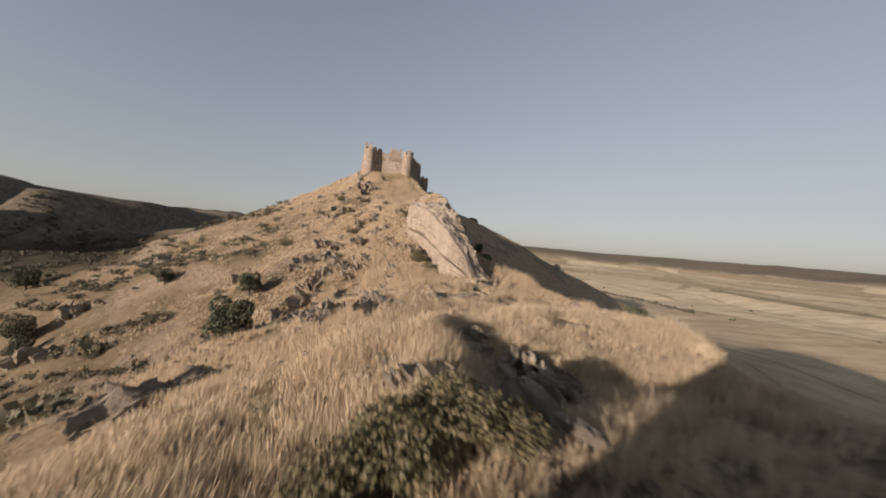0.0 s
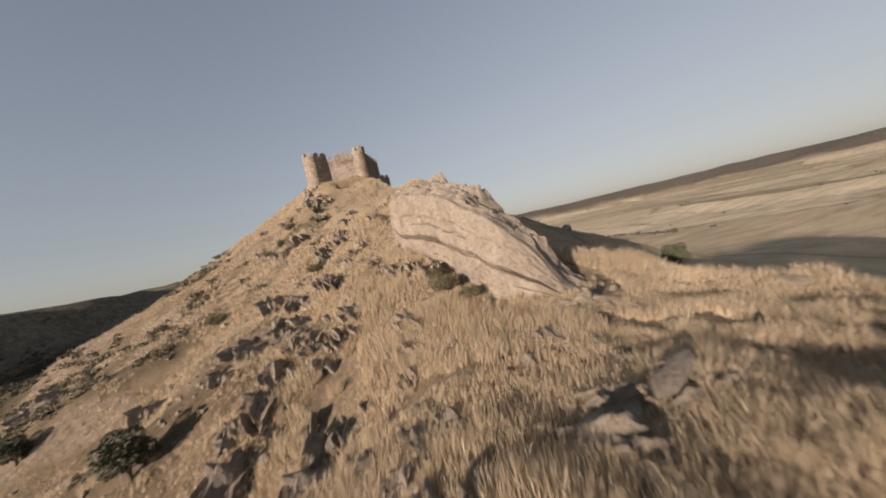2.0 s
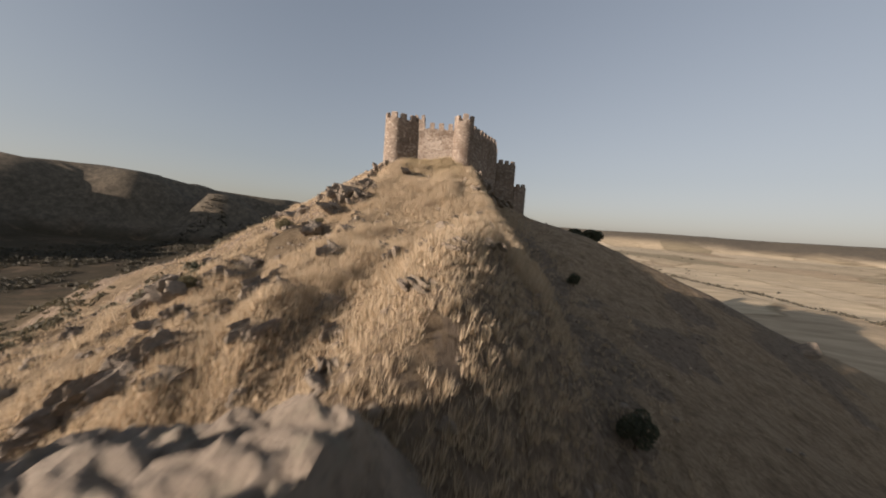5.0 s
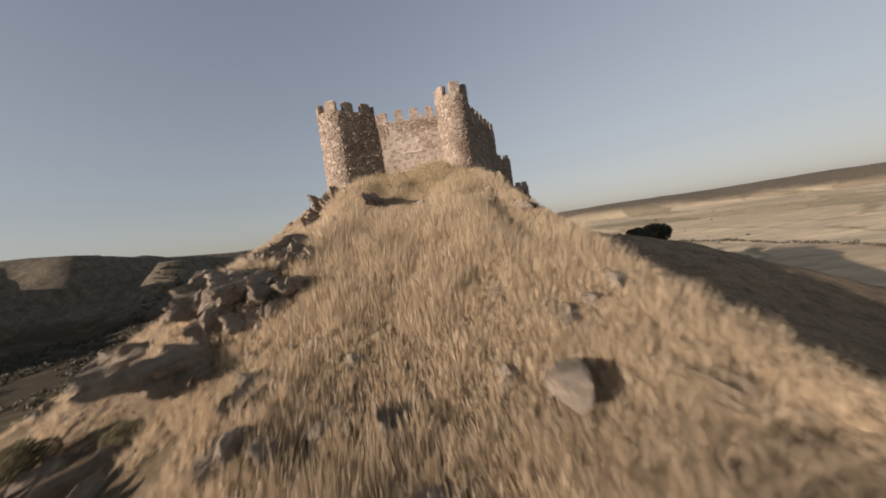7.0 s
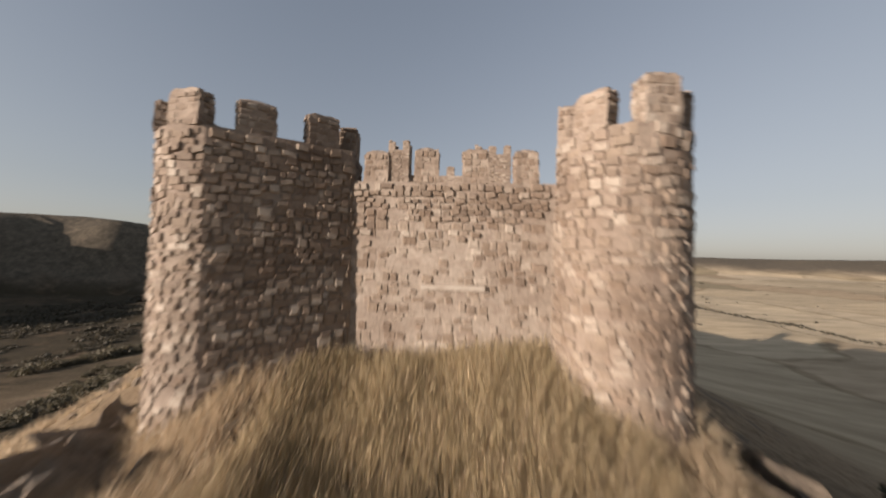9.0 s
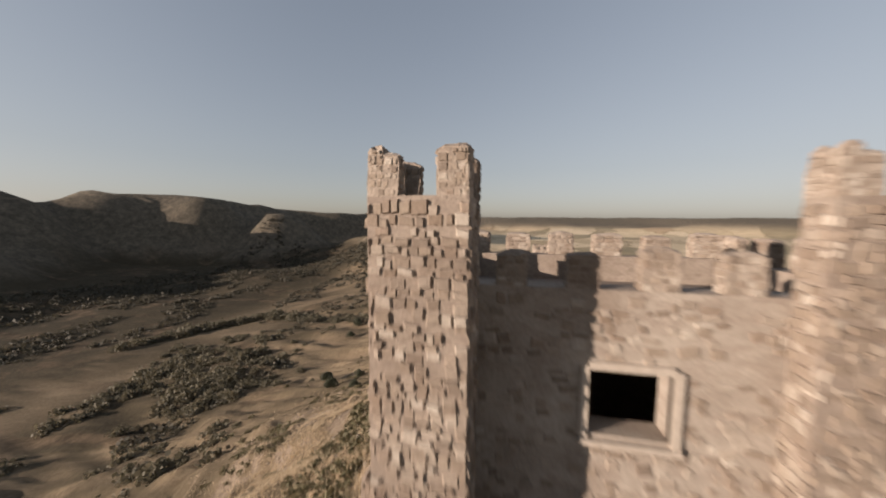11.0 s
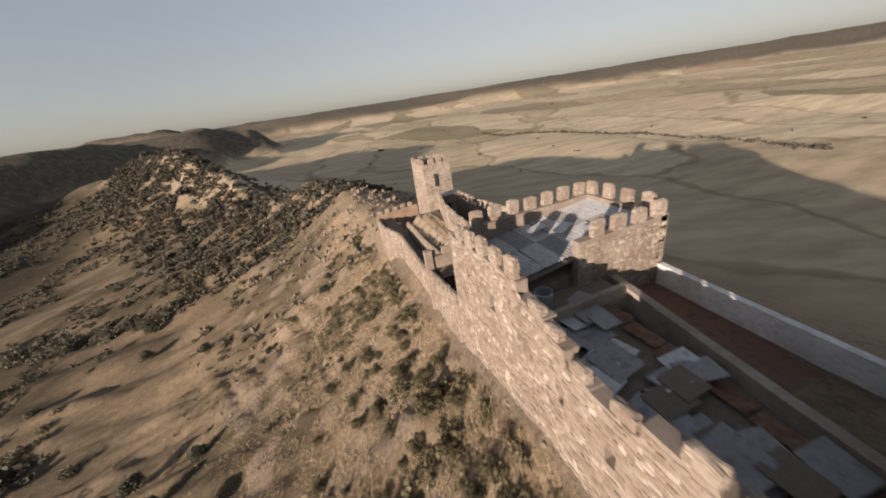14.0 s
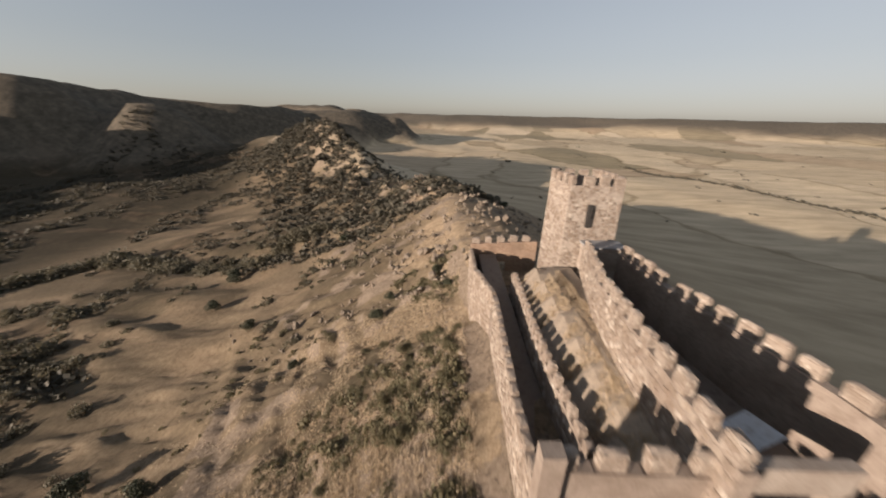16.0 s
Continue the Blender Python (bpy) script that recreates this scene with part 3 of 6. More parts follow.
def stones_on(parent, pts, closed, z0, z1, singles=0, row=0.30, fill=0.93, proud=0.06, holes=(), batter=0.0, mid=(0, 0)):
    """Rubble facing along a line of points (the wall lies to the right of the way): the first ones are parts, the rest one joined part.
    z0 and z1 give the height of foot and top at u metres."""
    pts = [Vector(p) for p in pts]
    if closed:
        pts.append(pts[0])
    seg = [(b - a).length for a, b in zip(pts, pts[1:])]
    cum = [0]
    for s in seg:
        cum.append(cum[-1] + s)

    def at(u, z):
        u = min(max(u, 0), cum[-1] - 1e-5)
        i = max(k for k in range(len(seg)) if cum[k] <= u)
        t = (u - cum[i]) / seg[i]
        p = pts[i].lerp(pts[i + 1], t)
        way = (pts[i + 1] - pts[i]).normalized()
        out = Vector((-way.y, way.x))
        if batter:
            p = p + out * (batter * (z1(u) - z))
        return p, way, out
    soup, cells = Soup(), []
    zmin = min(z0(u) for u in np.linspace(0, cum[-1], 40))
    zmax = max(z1(u) for u in np.linspace(0, cum[-1], 40))
    z = zmin
    while z < zmax:
        h = row * rng.uniform(0.7, 1.35)
        u = -rng.uniform(0, 0.3)
        while u < cum[-1]:
            w = row * rng.uniform(0.75, 2.1)
            uc, zc = u + w / 2, z + h / 2
            if 0 < uc < cum[-1] and z >= z0(uc) - h and z + h <= z1(uc) + 0.03 and rng.random() < fill and not any(q[0] - 0.1 < uc < q[1] + 0.1 and q[2] - 0.1 < zc < q[3] + 0.1 for q in holes):
                cells.append((uc, zc + rng.uniform(-0.22, 0.22) * h, w * rng.uniform(0.8, 1.1), h * rng.uniform(0.75, 1.2)))
            u += w
        z += h
    order = sorted(range(len(cells)), key=lambda i: (cells[i][0] - mid[0]) ** 2 + (cells[i][1] - mid[1]) ** 2) if singles else []
    near = set(order[:singles])
    for i, (uc, zc, w, h) in enumerate(cells):
        p, way, out = at(uc, zc)
        depth = proud * rng.uniform(0.3, 1.5)
        tilt = rng.uniform(-0.22, 0.22)
        if i in near:
            rot = Matrix(((way.x, -out.x, 0), (way.y, -out.y, 0), (0, 0, 1))).to_4x4() @ Matrix.Rotation(tilt, 4, "Y")
            m = Matrix.Translation((p.x - out.x * 0.01, p.y - out.y * 0.01, zc)) @ rot @ Matrix.Diagonal((w * 0.98, depth + 0.01, h * 0.98, 1))
            part("stone", rng.choice(STONES), None, parent, m=m)
            continue
        n = len(soup.v)
        for k, (dx, dz) in enumerate(((-0.5, -0.5), (0.5, -0.5), (0.5, 0.5), (-0.5, 0.5)) * 2):
            f = rng.uniform(0.93, 1.0) if k < 4 else rng.uniform(0.66, 0.86)
            du, dv = dx * w * f, dz * h * f
            q, _, o = at(uc + du, zc)
            off = -0.01 if k < 4 else depth
            zz = zc + dv + tilt * du
            soup.v.append((q.x + o.x * off, q.y + o.y * off, zz))
        soup.f += [tuple(n + j for j in q) for q in ((4, 5, 6, 7), (0, 1, 5, 4), (1, 2, 6, 5), (2, 3, 7, 6), (3, 0, 4, 7))]
    if soup.v:
        tagged(part("stone_facing", soup.mesh("stone_facing"), STONE, parent, "rough rubble facing of small tan stones"), kind="stuff")


def const(v):
    return lambda u: v


def slope(a, b, L):
    return lambda u: a + (b - a) * u / L


# ---- castle: gate front ----
Z2 = 1.0


def ring(points, z0, z1, thick, batter=0.0):
    """A closed wall round a footprint, hollow inside; points run with the inside to the right."""
    n = len(points)
    P = [Vector(p) for p in points]
    c = sum(P, Vector((0, 0))) / n
    s = Soup()
    levels = [z0 + (z1 - z0) * i / 8 for i in range(9)]
    for z in levels:
        for p in P:
            o = (p - c).normalized()
            q = p + o * batter * (z1 - z)
            s.v.append((q.x, q.y, z))
    m = len(s.v)
    for z in (z1, z1 - 1.1):
        for p in P:
            q = p - (p - c).normalized() * thick
            s.v.append((q.x, q.y, z))
    for l in range(8):
        for i in range(n):
            j = (i + 1) % n
            s.f.append((l * n + i, (l + 1) * n + i, (l + 1) * n + j, l * n + j))
    for i in range(n):
        j = (i + 1) % n
        s.f.append((8 * n + i, m + i, m + j, 8 * n + j))
        s.f.append((m + i, m + n + i, m + n + j, m + j))
    s.f.append(tuple(m + n + i for i in range(n)))
    return s


def footprint_round(cx, cy, r, n=36):
    return [(cx + r * math.cos(-2 * math.pi * i / n), cy + r * math.sin(-2 * math.pi * i / n)) for i in range(n)]


def tower_on(name, label, pts, z0, z1, mer, singles, mid, pitch=1.75, thick=0.6, gorge=99):
    t = thing(name, label, "tower", (pts[0][0], pts[0][1], z0))
    part("shell", ring(pts, z0, z1, thick, 0.012).mesh("shell"), MORTAR, t)
    stones_on(t, pts, True, const(z0), const(z1), singles, row=0.21, mid=mid, batter=0.012)
    L = sum(math.dist(a, b) for a, b in zip(pts, pts[1:] + pts[:1]))
    k = int(L / pitch)
    for i in range(k):
        u, acc = (i + 0.35) * L / k, 0
        for a, b in zip(pts, pts[1:] + pts[:1]):
            d = math.dist(a, b)
            if acc + d >= u:
                f = (u - acc) / d
                x, y = a[0] + (b[0] - a[0]) * f, a[1] + (b[1] - a[1]) * f
                nxn, nyn = (b[1] - a[1]) / d, -(b[0] - a[0]) / d
                if y < gorge:
                    merlon(t, x + nxn * 0.27, y + nyn * 0.27, z1, math.degrees(math.atan2(b[1] - a[1], b[0] - a[0])), mer[0], 0.52, mer[1])
                break
            acc += d
    return t


# the way round each footprint keeps the inside on the right: clockwise from above
round_r = footprint_round(4.5, -3.35, 1.58)
tower_on("round_tower", "round tan rubble tower with worn battlements on the crag", round_r, 0.5, 10.75, (0.82, 1.2), 300, (2.3, 6), 1.6)
arc = [(-6.95 + 1.85 * math.cos(a), -2.5 + 1.85 * math.sin(a)) for a in np.linspace(math.radians(284), math.radians(165), 14)]
prow = arc + [(-8.75, -0.6), (-3.5, -0.6), (-3.3, -2.2)]
tower_on("prow_tower", "rubble tower with a rounded face and one sharp arris, worn battlements", prow, -1.0, 10.85, (0.9, 1.1), 300, (1.0, 6), 1.75, gorge=-0.9)

front = thing("curtain_wall", "rubble gate-side curtain wall between two towers with a pale stone band", "wall", (0, -2, 3), "curtain walls")
part("core", panel((3.6, -2.15), (-4.0, -2.15), 1.5, 9.9, 0.9).mesh("core"), RENDER_OLD, front)
stones_on(front, [(2.95, -2.15), (-4.0, -2.15)], False, lambda u: 8.55 + 0.35 * math.sin(u * 1.7) + 0.2 * math.sin(u * 4.1), const(9.95), 150, row=0.2, mid=(3.5, 9), fill=0.95, proud=0.075)
stones_on(front, [(2.95, -2.15), (-4.0, -2.15)], False, const(2.0), lambda u: 8.5 + 0.35 * math.sin(u * 1.7) + 0.2 * math.sin(u * 4.1), 150, row=0.22, mid=(3.5, 6), fill=0.55, proud=0.035)
merlon_row(front, (2.9, -2.15), (-4.0, -2.15), 9.9, 9.9, 1.6, 0.78, 0.5, 1.15, 0.25)
band = panel((1.0, -2.27), (-1.0, -2.27), 6.5, 6.66, 0.16)
part("stone_band", band.mesh("stone_band"), plain("pale_ashlar", [(0.30, 0.25, 0.20), (0.42, 0.37, 0.31)], 0.9, 2), front, "pale dressed stone course")


def curtain(label, pts, tops, base, thick=0.9, pitch=2.0, w=1.15, h=1.25, singles=0, stones=True, mid=(0, 0), holes=None, row=0.32, merl=True, skips=(), mat=None):
    """A battlemented wall along points with the inside on the right of the way; tops and bases in metres at the points."""
    t = thing("curtain_wall", label, "wall", (*pts[0], base[0]), "curtain walls")
    for i, (a, b) in enumerate(zip(pts, pts[1:])):
        L, place = along(a, b)
        n = max(1, round(L / 2.4))
        for k in range(n):
            pa, pb = place(L * k / n, 0, 0), place(L * (k + 1) / n, 0, 0)
            f = (k + 0.5) / n
            zt, zb = tops[i] + (tops[i + 1] - tops[i]) * f, base[i] + (base[i + 1] - base[i]) * f
            hs = [(max(q[0] - L * k / n, 0), min(q[1] - L * k / n, L / n), q[2], q[3]) for q in (holes or {}).get(i, ()) if q[1] > L * k / n and q[0] < L * (k + 1) / n]
            part("core", panel(pa[:2], pb[:2], zb, zt, thick * (1 + 0.004 * (k % 2)), hs).mesh("core"), mat or MORTAR, t)
        if stones:
            stones_on(t, [a, b], False, slope(base[i], base[i + 1], L), slope(tops[i] + 0.02, tops[i + 1] + 0.02, L), singles if i == 0 else 0, row=row, mid=mid, holes=(holes or {}).get(i, ()))
        if merl:
            merlon_row(t, a, b, tops[i], tops[i + 1], pitch, w, 0.55, h, 0.3, skips)
    return t


curtain("weathered curtain wall of the front court with square battlements", [(-8.6, -0.6), (-8.6, 11.0)], [10.2, 10.3], [-4, -4], 0.7, 2.1, 1.0, 1.2)
curtain("weathered curtain wall of the front court with square battlements", [(-8.6, 11.0), (-8.5, 26.9)], [11.0, 11.1], [-4, -4], 0.7, 2.0, 1.0, 1.2)
curtain("tall curtain wall of tan rubble above the steep slope", [(11.2, 9.0), (6.0, -2.2)], [10.7, 10.2], [-8, -3], 0.9, 1.7, 0.95, 0.95)
curtain("tall curtain wall of tan rubble above the steep slope", [(13.5, 28.0), (11.25, 9.1)], [12.2, 10.5], [-8, -6], 0.9, 1.7, 0.95, 0.95)
curtain("high battlemented cross wall beside the keep", [(13.5, 28.0), (6.3, 27.6)], [14.1, 14.2], [-6, 0], 0.9, 1.12, 0.66, 1.15)
curtain("stepped spur wall running down the slope", [(18.8, 30.0), (13.7, 28.4)], [10.8, 10.8], [-8, -6], 0.9, 1.7, 1.0, 0.95)
curtain("stepped spur wall running down the slope", [(22.4, 32.0), (19.0, 30.2)], [5.2, 5.2], [-12, -9], 0.9, 1.7, 1.0, 0.9)

# ruined wall-walk that slopes up to the outer parapet
walk_s = Soup()
NW, NC = 141, 14
for k in range(NW):
    y = -1.4 + 28.0 * k / (NW - 1)
    xi, xo = float(np.interp(y, (0, 12, 26), (4.0, 4.6, 5.8))), float(np.interp(y, (-2, 9, 28), (5.1, 10.3, 12.6)))
    zo = 9.3 + (y + 2.2) / 30.2 * 2.4
    w = 0.22 * fbm(np.array([y]), np.array([0.5]), 2.0, 3, 131)[0]
    inner = 8.7 + 0.03 * y + w
    line_u, line_x, line_z = (0, 0.08, 0.18, 0.6, 1), (xi + w, xi + 0.25 + w, xi + 0.5 + w, (xi + xo) / 2, xo + 0.1), (6.2, 7.6 + w, inner, 0.45 * zo + 0.55 * inner, zo)
    for q in range(NC):
        u = q / (NC - 1)
        x, z = float(np.interp(u, line_u, line_x)), float(np.interp(u, line_u, line_z))
        n1 = float(fbm(np.array([x]), np.array([y]), 1.6, 4, 133, 0.6)[0])
        n2 = abs(float(fbm(np.array([x]), np.array([y]), 0.7, 2, 135)[0]))
        walk_s.v.append((x + 0.1 * n1 * (u < 0.2), y, z + (0.22 * n1 + 0.12 * n2) * (0.05 < u < 0.97)))
for k in range(NW - 1):
    for q in range(NC - 1):
        a = k * NC + q
        walk_s.f.append((a, a + 1, a + NC + 1, a + NC))
walk_m = walk_s.mesh("wall_walk")
walk_m.materials.append(RENDER_OLD)
tagged(new("wall_walk", walk_m), "crumbling rendered wall-walk sloping up to the parapet", "wall", kind="structure")

# rough inner faces of the forecourt
court = thing("court_facing", "rough rubble inner facing of the forecourt walls", "wall", (5, 0, 6), "curtain walls")
for a, b, t in (((-7.9, 26.9), (-7.9, -0.6), (10.9, 10.2)),):
    stones_on(court, [a, b], False, const(5.5), slope(t[0], t[1], math.dist(a, b)), 0, row=0.36, proud=0.09)

# keep
keep = thing("keep", "square tan stone keep with two battlemented turrets and a dark window", "keep", (-1, 30, 5))
front_holes = [(6.5, 8.6, 13.1, 15.0)]
keep_front = part("front_wall", panel((6.1, 27.1), (-8.3, 27.1), 2, 17.2, 0.9, front_holes).mesh("front_wall"), RENDER_OLD, keep)
stones_on(keep, [(6.1, 27.1), (-8.3, 27.1)], False, const(5), const(17.2), 250, row=0.26, mid=(7, 14), holes=front_holes, fill=0.42, proud=0.035)
merlon_row(keep, (6.1, 27.1), (-8.3, 27.1), 17.2, 17.2, 1.9, 0.9, 0.5, 1.15, 4.6, (5, 6))
part("side_wall", panel((-8.3, 28.0), (-8.3, 37.0), -4, 17.2, 0.9).mesh("side_wall"), MORTAR, keep)
stones_on(keep, [(-8.3, 27.1), (-8.3, 37.0)], False, const(-3), const(17.2), 0, row=0.34)
part("side_wall", panel((6.1, 37.0), (6.1, 28.0), -4, 17.2, 0.9).mesh("side_wall"), MORTAR, keep)
part("rear_wall", panel((-7.4, 37.0), (5.2, 37.0), -2, 17.2, 0.9, [(5.7, 6.6, 13.2, 14.8)]).mesh("rear_wall"), MORTAR, keep)
merlon_row(keep, (-8.3, 30.5), (-8.3, 37.0), 17.2, 17.2, 2.2, 1.2, 0.55, 1.25, 0.2)
merlon_row(keep, (-8.3, 37.0), (6.1, 37.0), 17.2, 17.2, 2.3, 1.3, 0.6, 1.25, 1.0)
merlon_row(keep, (6.1, 37.0), (6.1, 31.0), 17.2, 17.2, 2.2, 1.2, 0.55, 1.25, 0.2)
terrace = Soup()
terrace.box(-7.4, 5.2, 28.0, 36.1, 15.6, 15.9, lambda u, v, z: (u, v, z))
part("terrace", terrace.mesh("terrace"), EARTH, keep)
frame_s = Soup()
for q in ((-2.72, -2.5, 13.0, 15.1), (-0.4, -0.18, 13.0, 15.1)):
    frame_s.box(q[0], q[1], 26.98, 27.3, q[2], q[3], lambda u, v, z: (u, v, z))
frame_s.box(-2.5, -0.4, 26.98, 27.3, 15.0, 15.22, lambda u, v, z: (u, v, z))
JAMB = plain("pale_jamb", [(0.30, 0.25, 0.20), (0.38, 0.32, 0.26)], 0.9, 4)
part("window_frame", frame_s.mesh("window_frame"), JAMB, keep_front, "pale dressed stone window frame")
sill_s = Soup()
sill_s.box(-2.75, -0.15, 26.9, 27.35, 12.85, 13.0, lambda u, v, z: (u, v, z))
part("window_sill", sill_s.mesh("window_sill"), JAMB, keep_front)


def turret(x0, x1, y0, y1, z0, z1, n):
    tr = thing("turret", "slender square stone turret rising above the keep", "turret", (x0, y0, z0), "keep turrets")
    pts = [(x1, y0), (x0, y0), (x0, y1), (x1, y1)]
    part("shell", ring(pts, z0, z1, 0.45).mesh("shell"), MORTAR, tr)
    stones_on(tr, pts, True, const(z0 + 0.3), const(z1), 0, row=0.24, fill=0.8)
    for a, b in zip(pts, pts[1:] + pts[:1]):
        L = math.dist(a, b)
        k = n
        w = L / (2 * k - 1) * 0.95
        merlon_row(tr, a, b, z1, z1, (L - w) / max(1, k - 1) * 0.999, w, 0.4, 1.15)


turret(-8.0, -5.6, 24.9, 27.0, 4.0, 19.6, 2)
turret(2.0, 6.2, 26.2, 27.05, 5.0, 19.6, 3)
# window as a dark brown panel laid on the turret face, no opening behind
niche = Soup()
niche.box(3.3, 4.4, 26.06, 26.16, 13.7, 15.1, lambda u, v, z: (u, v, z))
part("blocked_window", niche.mesh("blocked_window"), plain("dark_brown_panel", [(0.10, 0.08, 0.06), (0.15, 0.12, 0.09)], 0.95, 4), keep, "dark brown window panel")

# ---- castle: second court behind the keep ----
win = {0: [(9.0, 9.9, 8.6 + Z2, 10.6 + Z2)], 1: ()}
left1 = curtain("long battlemented outer wall of pale rubble above the slope", [(-8.7, 37.0), (-8.7, 61.6)], [12.55 + Z2, 11.6 + Z2], [-9, -9], 1.0, 2.42, 1.35, 1.95, 300, True, (14, 10), {0: [(8.8, 9.8, 7.9 + Z2, 9.9 + Z2), (17.5, 18.0, 8.2 + Z2, 8.9 + Z2)]}, 0.31)
curtain("battlemented cross wall closing the roofed court", [(-7.7, 63.0), (10.5, 63.0)], [11.35 + Z2, 11.35 + Z2], [-2, -2], 0.9, 2.3, 1.25, 1.75, row=0.4)
curtain("battlemented outer wall of the roofed court above the plain", [(10.6, 63.0), (10.6, 37.4)], [11.4 + Z2, 11.9 + Z2], [-9, -7], 0.9, 2.3, 1.3, 1.85, row=0.4)
curtain("link of wall between keep and court", [(10.6, 37.4), (6.15, 37.2)], [12.4 + Z2, 13.0 + Z2], [-5, -2], 0.8, 2.3, 1.3, 1.3, row=0.45)

curtain("battlemented wall between keep and roofed court", [(6.2, 41.1), (-7.65, 41.1)], [13.25 + Z2, 13.25 + Z2], [2, 2], 0.9, 2.3, 1.4, 1.35, row=0.4)

# middle court, stepped and ruined parapet
curtain("lower battlemented wall of the middle court", [(-8.7, 61.6), (-8.7, 69.0)], [7.8 + Z2, 7.9 + Z2], [-10, -10], 1.0, 2.05, 1.25, 1.2, 0, True, (0, 0), {0: [(3.0, 3.8, 4.2 + Z2, 5.6 + Z2)]}, 0.36)
curtain("ruined wall with a broken, stepped top", [(-8.7, 69.0), (-8.7, 72.0), (-8.6, 76.0), (-8.5, 79.0)], [7.2 + Z2, 6.4 + Z2, 8.4 + Z2, 9.2 + Z2], [-10, -10, -10, -9], 1.0, 2.3, 1.3, 0.9, 0, True, (0, 0), {0: [(1.0, 1.7, 3.0 + Z2, 4.2 + Z2)], 1: [(2.0, 2.5, 3.5 + Z2, 4.1 + Z2)]}, 0.36)

# third block
curtain("high battlemented wall of the corrugated-roof block", [(-8.5, 79.0), (-8.3, 91.6)], [9.95 + Z2, 9.05 + Z2], [-9, -9], 0.9, 2.35, 1.3, 1.7, 0, True, (0, 0), {0: [(3.6, 4.6, 5.0 + Z2, 6.6 + Z2), (8.5, 9.1, 6.0 + Z2, 6.8 + Z2)]}, 0.36)
curtain("battlemented rear wall of the corrugated-roof block", [(-8.2, 92.2), (9.6, 92.2)], [9.2 + Z2, 9.3 + Z2], [-6, -6], 0.9, 2.2,1.2, 1.6, row=0.4)
curtain("battlemented side wall above the plain", [(9.7, 92.2), (9.7, 82.2)], [9.3 + Z2, 9.3 + Z2], [-6, -6], 0.9, 2.4,1.2, 1.6, row=0.4)
curtain("battlemented wall facing the ruined yard", [(9.6, 82.2), (-0.4, 82.2)], [9.2 + Z2, 9.2 + Z2], [0, 0], 0.8, 2.35, 1.25, 1.6, row=0.38)
curtain("low mud-coloured partition wall of the ruined yard", [(-0.1, 64.0), (0.5, 68.0), (1.4, 73.2), (3.0, 82.0)], [5.0 + Z2, 5.0 + Z2, 5.0 + Z2, 5.0 + Z2], [-1, -1, -1, -1], 0.7, merl=False, stones=False, mat=RENDER_OLD)
curtain("whitewashed outer wall of the ruined yard", [(9.6, 82.0), (8.6, 63.9)], [4.3 + Z2, 4.3 + Z2], [-7, -7], 0.6, merl=False, stones=False, mat=WHITEWASH)


def slab(name, label, category, x0, x1, y0, y1, z0, z1, mat, kind="structure"):
    s = Soup()
    s.box(x0, x1, y0, y1, z0, z1, lambda u, v, z: (u, v, z))
    me = s.mesh(name)
    me.materials.append(mat)
    return tagged(new(name, me), label, category, kind=kind)


slab("floor", "dark earth floor of the forecourt", "floor", -7.9, 6.0, -1.2, 27.0, 4.0, 6.4, EARTH)
slab("floor", "flat mortar floor under the sheet roofs", "floor", -7.7, 9.7, 37.1, 62.9, 6.6, 10.05 + Z2, EARTH)
slab("floor", "red rubble floor of the ruined yard", "floor", 0.9, 8.9, 64.0, 82.1, -2.0, 2.2 + Z2, RUBBLE)
slab("floor", "earth floor of the ruined yard", "floor", -7.7, 0.85, 63.95, 82.0, -2.0, 3.9 + Z2, EARTH)
slab("floor", "floor under the corrugated roof", "floor", -7.4, 8.8, 82.9, 91.2, 2.0, 5.8 + Z2, EARTH)


# ---- roofs ----
def corrugated(parent, p, w, l, tilt, roll, turn, mat, wave=0.16, amp=0.035, name="sheet"):
    n = max(4, int(w / wave * 4))
    s = Soup()
    for j in range(3):
        for i in range(n + 1):
            x = w * i / n
            s.v.append((x, l * j / 2, amp * math.sin(2 * math.pi * x / wave)))
    for j in range(2):
        for i in range(n):
            a = j * (n + 1) + i
            s.f.append((a, a + 1, a + n + 2, a + n + 1))
    return part(name, s.mesh("sheet"), mat, parent, m=pose(*p, tilt, roll, turn))


def flat_sheet(parent, p, w, l, tilt, roll, turn, mat, name="sheet"):
    s = Soup()
    s.box(0, w, 0, l, 0, 0.05, lambda u, v, z: (u, v, z))
    return part(name, s.mesh("sheet"), mat, parent, m=pose(*p, tilt, roll, turn))


BLUE_SHEET = plain("dark_blue_sheet", [(0.055, 0.063, 0.082), (0.085, 0.09, 0.105), (0.13, 0.095, 0.075)], 0.55, 1.4, 0.2)
roof1 = thing("sheet_roof", "low roof patched from grey metal and fibre-cement sheets", "roof", (0, 50, 9.5), "sheet roofs")
zr = 10.45 + Z2
for j in range(4):
    for i in range(4):
        x, y = -7.5 + i * 2.42, 49.2 + j * 3.3
        m = FIBRE if (i + 2 * j) % 5 else METAL
        if i == 1 and j == 0:
            continue
        if i >= 2:
            corrugated(roof1, (x, y, zr + 0.03 * i + 0.07 * (j % 2)), 2.5, 3.5, rng.uniform(-0.6, 0.6), rng.uniform(-0.5, 0.5), rng.uniform(-0.6, 0.6), m, 0.36, 0.055)
        else:
            flat_sheet(roof1, (x, y, zr + 0.03 * i + 0.07 * (j % 2)), 2.5, 3.45, rng.uniform(-1.2, 1.2), rng.uniform(-1.0, 1.0), rng.uniform(-1.5, 1.5), m)
